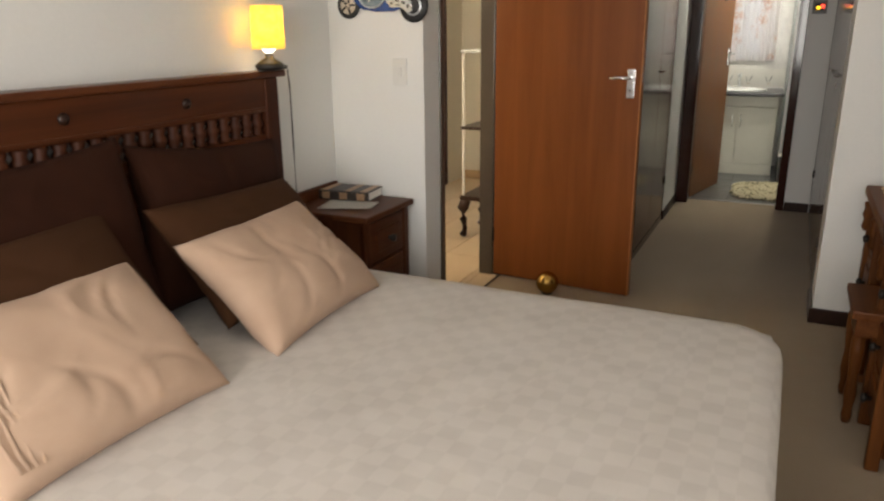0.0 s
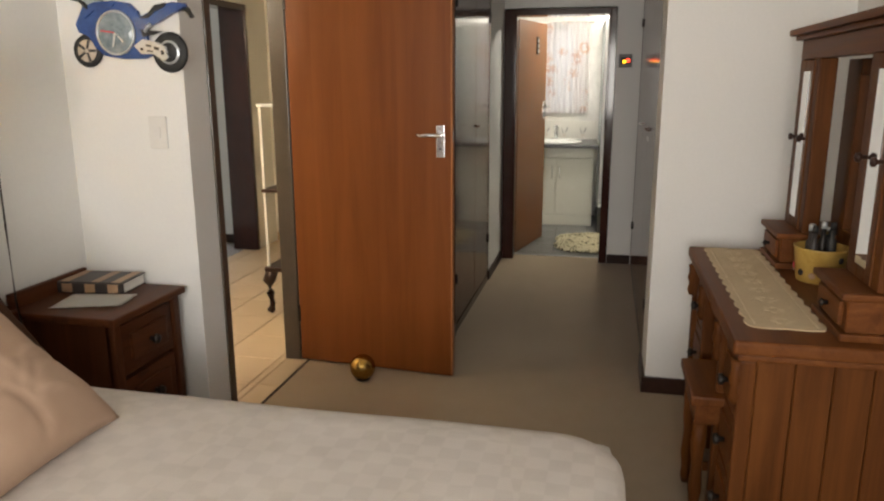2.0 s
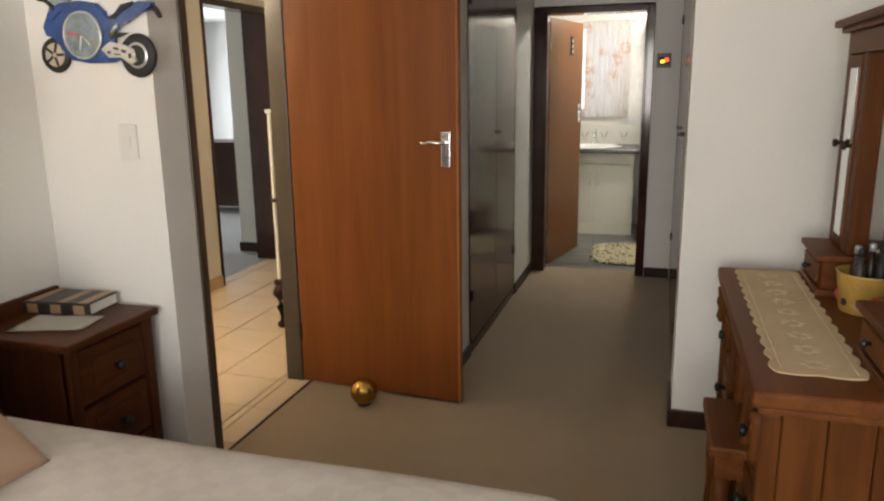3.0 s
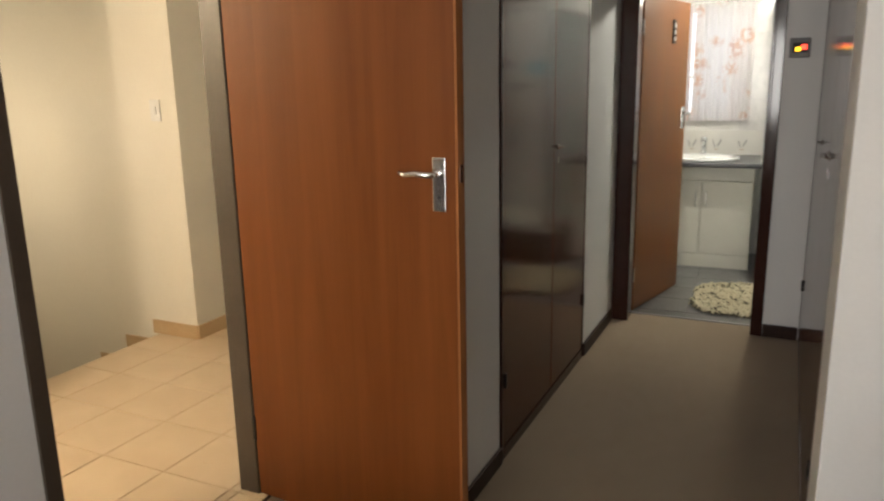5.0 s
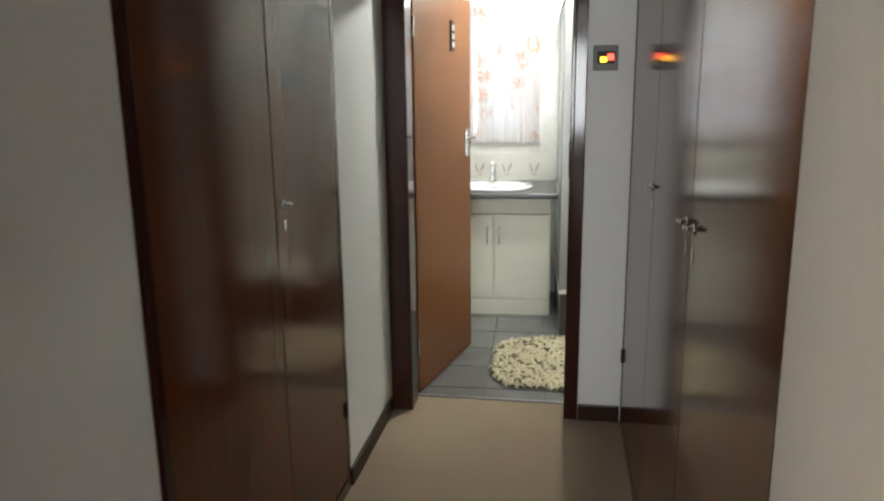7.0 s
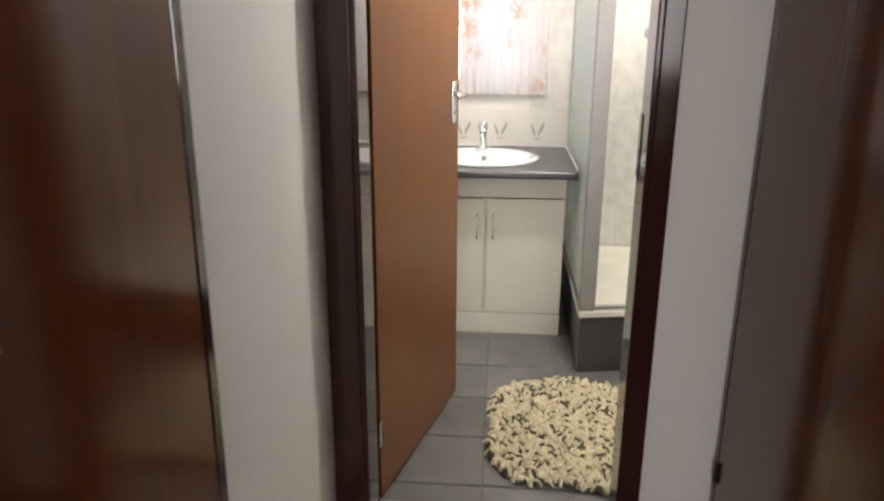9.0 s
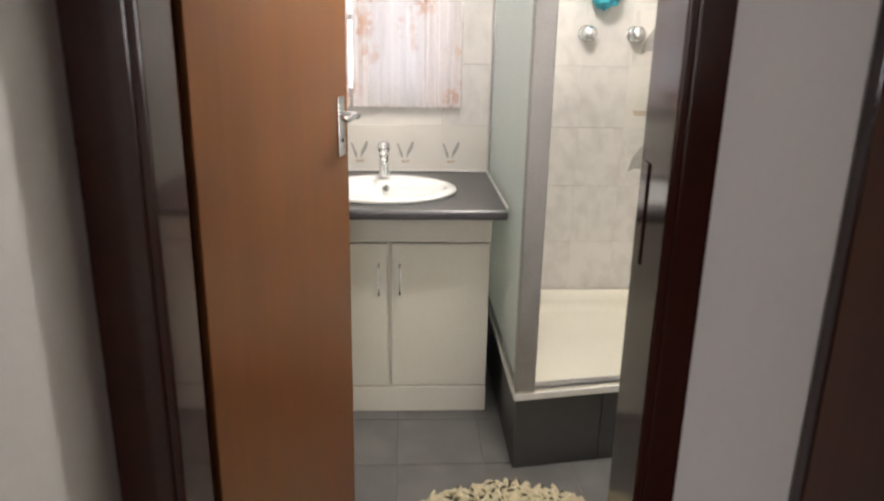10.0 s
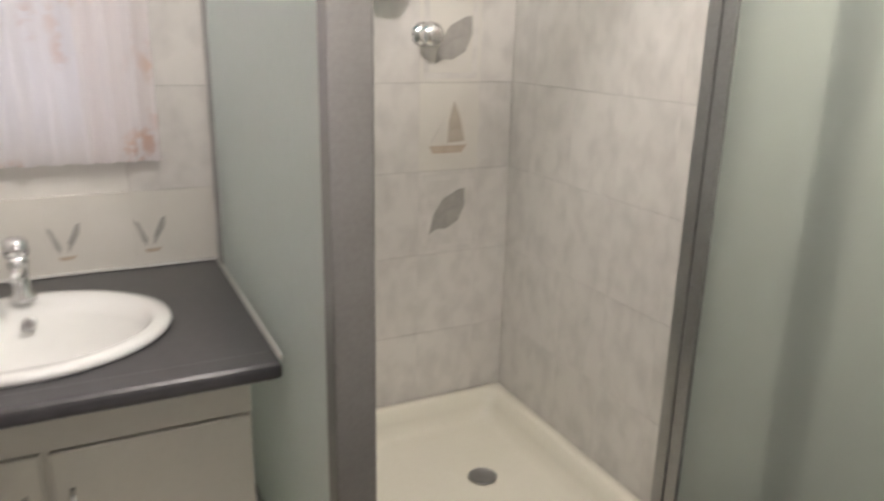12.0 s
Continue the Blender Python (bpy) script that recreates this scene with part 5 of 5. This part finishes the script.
for k, (a, c, folds, cloth) in enumerate(((-0.84, -0.745, 2, CURTAIN), (-0.728, -0.672, 1, CURTAIN), (-0.655, -0.602, 1, CURTAIN), (-0.588, -0.505, 2, CURTAIN), (-0.490, -0.425, 1, CURTAIN),
                                          (-0.435, -0.185, 4, SHEER), (-0.195, -0.035, 3, CURTAIN))):
    part("cloth", curtain_bm(a, c, 1.115, 2.06, folds, 0.011, k), cloth, cur, smooth=True)
part("rod", tube([(-0.88, 0.0, 2.05), (0.0, 0.0, 2.05)], 0.007, 10), WHITE_PLASTIC, cur, smooth=True)

# shower
SX, SY = 0.095, 7.505


def skew(bm):
    """The shower front stands a little out of square: its far end is set back."""
    for v in bm.verts:
        v.co.y += 0.165 * max(0.0, v.co.x - SX) * max(0.0, min(1.0, (BACK_Y - v.co.y) / (BACK_Y - SY)))
    return bm


plinth = thing("shower_plinth", "dark tiled shower plinth", "plinth")
for k, (a, b) in enumerate(((SX, 0.40), (0.402, 0.70), (0.702, BATH_R - 0.002))):
    part("front_tile", skew(box(a, b, SY, SY + 0.012, 0.0, 0.262, 0.0015, 1)), PLINTH, plinth)
for k in range(3):
    part("side_tile", skew(box(SX, SX + 0.012, SY + 0.013 + 0.334 * k, SY + 0.013 + 0.334 * k + 0.332, 0.0, 0.262, 0.0015, 1)), PLINTH, plinth)
part("core", skew(box(SX + 0.0125, BATH_R, SY + 0.0125, BACK_Y - 0.001, 0.0, 0.15)), GROUT_DARK, plinth)
tray = thing("shower_tray", "cream square shower tray with raised rim", "shower tray")
bm = bmesh.new()
T0, T1, U0, U1 = SX + 0.004, BATH_R - 0.002, SY + 0.004, BACK_Y - 0.002
rows = [(0.0, 0.264), (0.0, 0.288), (0.004, 0.292), (0.030, 0.294), (0.040, 0.288), (0.052, 0.245), (0.066, 0.212), (0.09, 0.203), (0.36, 0.196)]
rings = []
for ins, z in rows:
    r = max(0.004, min(0.06, ins * 0.9)) if ins < 0.3 else 0.03
    a0, a1, b0, b1 = T0 + ins, T1 - ins, U0 + ins, U1 - ins
    ring = []
    for cx, cy, st_a in ((a1 - r, b1 - r, 0), (a0 + r, b1 - r, 90), (a0 + r, b0 + r, 180), (a1 - r, b0 + r, 270)):
        for k in range(7):
            a = radians(st_a + 15 * k)
            ring.append(bm.verts.new((cx + r * math.cos(a), cy + r * math.sin(a), z)))
    rings.append(ring)
for a, b in zip(rings, rings[1:]):
    for k in range(28):
        bm.faces.new((a[k], a[(k + 1) % 28], b[(k + 1) % 28], b[k]))
bm.faces.new(rings[-1])
part("basin", skew(bm), ACRYLIC, tray, smooth=True)
drn = part("drain", lathe([(0.041, 0), (0.041, 0.003), (0.036, 0.005), (0.032, 0.002), (0.0, 0.001)], 26, pose(0.728, 8.145, 0.2030)), ALU, tray, "grey metal drain", True)
enc = thing("shower_enclosure", "shower enclosure of frosted glass in grey aluminium", "shower screen")
part("corner_post", box(SX - 0.006, SX + 0.060, SY - 0.004, SY + 0.040, 0.296, 2.02, 0.004), ALU, enc, "grey aluminium corner post")
part("wall_channel", box(SX - 0.006, SX + 0.020, BACK_Y - 0.022, BACK_Y - 0.001, 0.296, 2.02, 0.002, 1), ALU, enc)
part("side_panel", box(SX + 0.003, SX + 0.009, SY + 0.041, BACK_Y - 0.023, 0.312, 2.0), FROSTED_LIT, enc, "pale green frosted glass side panel, tint lightened as backlit").visible_shadow = False
part("bottom_rail", box(SX - 0.006, SX + 0.022, SY + 0.041, BACK_Y - 0.023, 0.294, 0.314, 0.003), ALU, enc)
part("top_rail", box(SX - 0.006, SX + 0.022, SY + 0.041, BACK_Y - 0.023, 2.0, 2.02, 0.003), ALU, enc)
part("front_sill", skew(box(SX + 0.061, 0.915, SY + 0.004, SY + 0.034, 0.294, 0.306, 0.003)), ALU, enc)
part("head_rail", skew(box(SX + 0.061, 0.915, SY + 0.004, SY + 0.034, 1.99, 2.02, 0.003)), ALU, enc)
part("white_trim", skew(boxes([(SX - 0.008, BATH_R - 0.004, SY - 0.010, SY - 0.0005, 0.263, 0.288), (SX - 0.010, SX - 0.0005, SY, BACK_Y - 0.002, 0.263, 0.288)], 0.003)), WHITE_PLASTIC, enc, "white sealing strip round the tray")
part("jamb", skew(box(0.916, 0.945, SY + 0.0, SY + 0.040, 0.296, 2.02, 0.003)), ALU, enc)
sd = thing("shower_door", "frosted glass shower door standing open", "shower door", pose(0.925, SY + 0.128, 0, 0, 0, -88))
part("hinge_stile", box(0.0, 0.032, -0.012, 0.012, 0.30, 2.0, 0.003), ALU, sd)
part("end_stile", box(0.70, 0.73, -0.012, 0.012, 0.30, 2.0, 0.003), ALU, sd)
part("bottom_rail", box(0.033, 0.699, -0.010, 0.010, 0.30, 0.325, 0.003), ALU, sd)
part("top_rail", box(0.033, 0.699, -0.010, 0.010, 1.975, 2.0, 0.003), ALU, sd)
# same glass as the side panel, its lesser light put into a darker tint
part("glass", box(0.033, 0.699, -0.003, 0.003, 0.326, 1.974), FROSTED_DIM, sd, "pale green frosted glass, tint darkened as less lit").visible_shadow = False

# added post: gives the blurred dark band of shade seen through the door glass
part("band_post", box(0.952, BATH_R - 0.003, 7.36, 7.42, 0.0, 2.02, 0.004), ALU, enc, "grey post added for the dark shade band behind the door glass")

shower_taps = []
for x in (0.482, 0.685):
    kb = thing("shower_tap", "chrome shower tap on the tiled wall", "tap", flat_on_wall(x, BACK_Y, 1.425), "shower taps")
    shower_taps.append(kb)
    part("rose", lathe([(0.034, 0), (0.034, 0.004), (0.022, 0.010), (0.014, 0.014), (0.014, 0.035)], 22), CHROME, kb, smooth=True)
    part("knob", lathe([(0.016, 0.035), (0.030, 0.042), (0.034, 0.056), (0.030, 0.070), (0.014, 0.078), (0.0, 0.079)], 22), CHROME, kb, smooth=True)
spo = thing("bath_puff", "turquoise net bath puff hanging in the shower", "bath sponge", pose(0.535, BACK_Y - 0.075, 1.585))
bm = bmesh.new()
bmesh.ops.create_icosphere(bm, subdivisions=4, radius=0.06)
for v in bm.verts:
    v.co *= 1 + 0.30 * noise.noise(v.co * 60) + 0.12 * noise.noise(v.co * 160)
part("net", bm, TURQUOISE, spo, smooth=True)
part("cord", tube([(0, 0, 0.05), (0.004, 0.03, 0.12), (0.0, 0.074, 0.17)], 0.003, 6), WHITE_PLASTIC, spo, smooth=True)
cad = thing("shower_caddy", "small metal shower rack with brown brush", "shower rack", pose(0.86, BACK_Y - 0.002, 1.60))
part("wire", tube([(-0.08, -0.08, 0.0), (0.08, -0.08, 0.0), (0.08, -0.003, 0.0), (-0.08, -0.003, 0.0)], 0.004, 8, True), CHROME, cad, smooth=True)
for k in range(4):
    part("bar", tube([(-0.06 + 0.04 * k, -0.08, 0.0), (-0.06 + 0.04 * k, -0.003, 0.0)], 0.0025, 6), CHROME, cad, smooth=True)
brush = thing("body_brush", "brown bristle brush in the shower rack", "brush", pose(0.86, BACK_Y - 0.045, 1.603))
bm = bmesh.new()
bmesh.ops.create_icosphere(bm, subdivisions=3, radius=1.0, matrix=Matrix.Translation((0, 0, 0.028)) @ Matrix.Diagonal((0.06, 0.03, 0.026, 1)))
for v in bm.verts:
    v.co += v.co.normalized() * 0.004 * noise.noise(v.co * 180)
part("head", bm, DARKWOOD, brush, smooth=True)
# solid red shape that stands in for a red reflection; no such fitting here
tag = thing("red_reflection", "small red shape in place of a reflection in the shower", "hook", flat_on_wall(0.25, BACK_Y, 1.475))
part("plate", lathe([(0.024, 0), (0.024, 0.005), (0.02, 0.007)], 18), RED, tag, smooth=True)
part("hook", tube([(0, 0, 0.006), (0, -0.004, 0.03), (0, -0.02, 0.034), (0, -0.03, 0.02)], 0.006, 8), RED, tag, smooth=True)

bl = thing("ceiling_light", "round white ceiling light in the bathroom", "ceiling light", pose(0.15, 7.34, H))
part("rose", lathe([(0.07, 0), (0.07, -0.012), (0.02, -0.03), (0.012, -0.14)], 20), WHITE_PLASTIC, bl, smooth=True)

# rug of knotted strips
rug = thing("bath_mat", "shaggy cream and black bath mat on the tiles", "bath mat", pose(0.055, 7.01, 0.0))
MAT_BASE = plain("mat_backing", (0.10, 0.09, 0.06), (0.17, 0.15, 0.10), 0.95, 20, 90, 0.3)
RAG_PALE = plain("mat_rag_pale", (0.44, 0.385, 0.25), (0.60, 0.535, 0.37), 0.95, 30, 140, 0.3)
RAG_DARK = plain("mat_rag_dark", (0.045, 0.040, 0.025), (0.11, 0.095, 0.06), 0.95, 30, 140, 0.3)


def mat_edge(a):
    c, s = math.cos(a), math.sin(a)
    r = 1.0 / (abs(c / 0.30) ** 3.2 + abs(s / 0.375) ** 3.2) ** (1 / 3.2)
    return r * (1 + 0.03 * math.sin(5 * a + 1) + 0.02 * math.sin(9 * a))


part("backing", slab([(mat_edge(2 * math.pi * k / 48) * 0.97 * math.cos(2 * math.pi * k / 48), mat_edge(2 * math.pi * k / 48) * 0.97 * math.sin(2 * math.pi * k / 48)) for k in range(48)], 0.0, 0.012), MAT_BASE, rug)


def rags(count, seed):
    rnd = random.Random(seed)
    verts, faces = [], []
    while count:
        x, y = rnd.uniform(-0.32, 0.32), rnd.uniform(-0.40, 0.40)
        if math.hypot(x, y) > mat_edge(math.atan2(y, x)):
            continue
        count -= 1
        a, ln, w = rnd.uniform(0, 2 * math.pi), rnd.uniform(0.03, 0.06), rnd.uniform(0.004, 0.0065)
        dx, dy, z = math.cos(a), math.sin(a), rnd.uniform(0.010, 0.016)
        top = z + rnd.uniform(0.008, 0.022)
        base = len(verts)
        for s, h in ((-0.5, z - 0.004), (-0.15, top), (0.25, top - 0.002), (0.5, z + 0.002)):
            for side, dz in ((-1, -0.003), (0, 0.004), (1, -0.003)):
                verts.append((x + dx * ln * s - dy * w * side, y + dy * ln * s + dx * w * side, h + dz))
        for k in range(3):
            for j in range(2):
                p = base + 3 * k + j
                faces.append((p, p + 1, p + 4, p + 3))
    me = bpy.data.meshes.new("pile")
    me.from_pydata(verts, [], faces)
    for f in me.polygons:
        f.use_smooth = True
    return me


for mt, cnt, sd_ in ((RAG_PALE, 2100, 1), (RAG_DARK, 420, 2)):
    me = rags(cnt, sd_)
    me.materials.append(mt)
    ob = new("shag", me)
    ob.parent = rug
    ob["kind"] = "stuff"

# ---- tiles, last ----


def slab_mesh(name, w, h, th, mat, bevel=0.0015):
    bm = box(0, w, -th, 0, 0, h)
    bmesh.ops.bevel(bm, geom=[e for e in bm.edges if all(abs(v.co.y + th) < 1e-6 for v in e.verts)], offset=bevel * 0.35, segments=1, affect="EDGES")
    me = bpy.data.meshes.new(name)
    bmesh.ops.recalc_face_normals(bm, faces=bm.faces)
    bm.to_mesh(me)
    bm.free()
    me.materials.append(mat)
    return me


def place(me, m, parent):
    ob = new("tile", me)
    ob.parent = parent
    ob.matrix_world = m
    return ob


TW, TH, JX, JZ = 0.1975, 0.258, 0.676, 1.034
cache = {}


def tile_of(w, h, mat, th=0.0115):
    key = (round(w, 4), round(h, 4), mat.name)
    if key not in cache:
        cache[key] = slab_mesh("tile", w - 0.0003, h - 0.0008, th, mat, 0.0009)
    return cache[key]


def spans(lo, hi, joint, step):
    k = math.floor((lo - joint) / step)
    out, a = [], lo
    while a < hi - 1e-4:
        b = min(hi, joint + step * (k + 1))
        if b - a > 0.01:
            out.append((a, b))
        a, k = b, k + 1
    return out


MOTIFS = [(JX, 1.292), (JX, 1.034), (JX, 0.776)]
for a, b in spans(-0.95, BATH_R, JX, TW):
    for c, e in spans(0.0, H, JZ, TH):
        if a > WX0 - 0.19 and b < WX1 + 0.10 and c > WZ0 - 0.14 and e < WZ1 + 0.16:
            continue
        pieces = [(a, b, c, e)]
        if b > WX0 and a < WX1 and e > WZ0 and c < WZ1:
            pieces = [(a, min(b, WX0), c, e), (max(a, WX1), b, c, e), (max(a, WX0), min(b, WX1), c, min(e, WZ0)), (max(a, WX0), min(b, WX1), max(c, WZ1), e)]
        for p, q, r, s in pieces:
            if q - p > 0.012 and s - r > 0.012:
                row = abs(c - 0.776) < 0.01 and b < SX + 0.02
                sp = a > 0.60 and a < 0.70 and any(abs(c - z) < 0.01 for _, z in MOTIFS[:2])
                place(tile_of(q - p, s - r, MOTIF_TILE if row or sp else WALL_TILE), pose(p + 0.0001, BACK_Y + 0.0119, r + 0.0004), wall_bath_back)
for a, b in spans(6.512, BACK_Y, BACK_Y - 0.12, TW):
    for c, e in spans(0.0, H, JZ, TH):
        place(tile_of(b - a, e - c, WALL_TILE), pose(BATH_R + 0.0119, b - 0.0001, c + 0.0004, 0, 0, -90), wall_bath_right)


def motif(name, outline, x, z, mat, lift=0.0022, label=""):
    ob = mesh_ob(name, slab(outline, 0.0005, lift), mat, wall_bath_back)
    ob.matrix_world = flat_on_wall(x, BACK_Y, z)
    if label:
        ob["label"] = label
    return ob


def border(x, z, w, h, t):
    for r in ((-w / 2, w / 2, -h / 2, -h / 2 + t), (-w / 2, w / 2, h / 2 - t, h / 2), (-w / 2, -w / 2 + t, -h / 2 + t, h / 2 - t), (w / 2 - t, w / 2, -h / 2 + t, h / 2 - t)):
        motif("tile_border", [(r[0], r[2]), (r[1], r[2]), (r[1], r[3]), (r[0], r[3])], x, z, WALL_TILE, 0.0018)


LEAF = [(-0.052, -0.060), (-0.040, -0.010), (-0.012, 0.030), (0.030, 0.052), (0.046, 0.054), (0.048, 0.010), (0.030, -0.030), (-0.005, -0.050), (-0.030, -0.048)]
SAIL = [(0.012, 0.072), (0.030, 0.030), (0.044, -0.030), (-0.004, -0.034), (-0.002, 0.02)]
SAIL2 = [(-0.008, 0.040), (-0.008, -0.034), (-0.052, -0.030), (-0.034, 0.0)]
HULL = [(-0.058, -0.040), (0.050, -0.040), (0.036, -0.060), (-0.046, -0.060)]
LEAF = [(1.18 * u, 1.18 * v) for u, v in LEAF]
SAIL, SAIL2, HULL = ([(1.15 * u, 1.15 * v) for u, v in o] for o in (SAIL, SAIL2, HULL))
xm = JX + TW / 2
border(xm, 0.905, 0.175, 0.235, 0.018)
motif("shell_and_shadow_print", LEAF, xm, 0.912, MOTIF_GREY, 0.0024, "grey shell shape, a print below, painted shadow by the tap")
motif("sail_print", SAIL, xm, 1.155, MOTIF_SAIL, 0.0024, "printed sail boat")
motif("sail_print", SAIL2, xm, 1.155, MOTIF_TILE, 0.0026)
motif("hull_print", HULL, xm, 1.155, MOTIF_TAN, 0.0024)
border(xm, 1.42, 0.175, 0.235, 0.018)
# grey shape painted on the tile for the shadow of the tap
motif("shell_and_shadow_print", LEAF, xm + 0.01, 1.415, MOTIF_GREY, 0.0024, "grey shell shape, a print below, painted shadow by the tap")
BUNNY = ([(-0.038, 0.045), (-0.028, 0.038), (-0.010, -0.005), (-0.012, -0.025), (-0.022, -0.008)], [(0.036, 0.052), (0.026, 0.046), (0.006, 0.004), (0.004, -0.024), (0.018, -0.002), (0.034, 0.026)])
FOOT = [(-0.02, -0.032), (0.022, -0.030), (0.014, -0.040), (-0.012, -0.042)]
for k in range(5):
    x = -0.068 - 0.1975 * k - 0.005
    for o in BUNNY:
        motif("shell_and_shadow_print", o, x, 0.915, MOTIF_GREY, 0.0024)
    motif("print_foot", FOOT, x, 0.915, MOTIF_TAN, 0.0022)

floor_bath = setting("floor_bathroom", box(-0.95, BATH_R + 0.09, 6.50, BACK_Y + 0.07, -0.06, -0.004), GROUT_DARK, "dark grey tiled bathroom floor", "floor")
floor_hall = setting("floor_hall", boxes([(-3.13, DOOR_OUT, 3.97, 5.03, -0.06, -0.004), (-2.85, DOOR_OUT, 2.2, 3.97, -0.06, -0.004), (-2.83, DOOR_OUT, 5.03, 6.6, -0.06, -0.004), (DOOR_OUT, DOOR_IN - 0.009, 3.03, 3.83, -0.06, -0.004), (-2.95, -2.83, 5.322, 6.18, -0.06, -0.004)]), GROUT_WARM, "beige tiled hall floor", "floor")


def flat_tile(a, b, c, e, mat, parent, top):
    key = (round(b - a, 4), round(e - c, 4), mat.name, "flat")
    if key not in cache:
        bm = box(0, b - a - 0.005, 0, e - c - 0.005, -0.006, 0)
        bmesh.ops.bevel(bm, geom=[x for x in bm.edges if all(abs(v.co.z) < 1e-6 for v in x.verts)], offset=0.0015, segments=1, affect="EDGES")
        me = bpy.data.meshes.new("tile")
        bmesh.ops.recalc_face_normals(bm, faces=bm.faces)
        bm.to_mesh(me)
        bm.free()
        me.materials.append(mat)
        cache[key] = me
    place(cache[key], pose(a + 0.0025, c + 0.0025, top), parent)


for a, b in spans(-0.95, BATH_R, 0.0, 0.30):
    for c, e in spans(6.512, BACK_Y, 7.24, 0.30):
        if not (a > SX and c > SY):
            flat_tile(a, b, c, e, FLOOR_TILE, floor_bath, 0.0)
for x0, x1, y0, y1 in ((-3.13, -2.84, 3.97, 5.03), (-2.84, DOOR_OUT, 2.2, 6.6), (DOOR_OUT, DOOR_IN - 0.009, 3.03, 3.83), (-2.95, -2.83, 5.322, 6.18)):
    for a, b in spans(x0, x1, -2.180, 0.33):
        for c, e in spans(y0, y1, 3.795, 0.33):
            flat_tile(a, b, c, e, HALL_TILE, floor_hall, 0.001)

# the bathroom stands two degrees out of square to the passage
TURN = pose(0.05, 7.9, 0) @ pose(0, 0, 0, 0, 0, 2.0) @ pose(-0.05, -7.9, 0)
for ob in (wall_bath_back, wall_bath_right, floor_bath, van, wt, basin, tap, win, cur, plinth, tray, enc, sd, spo, cad, brush, tag, bl, *shower_taps):
    ob.matrix_basis = TURN @ ob.matrix_basis
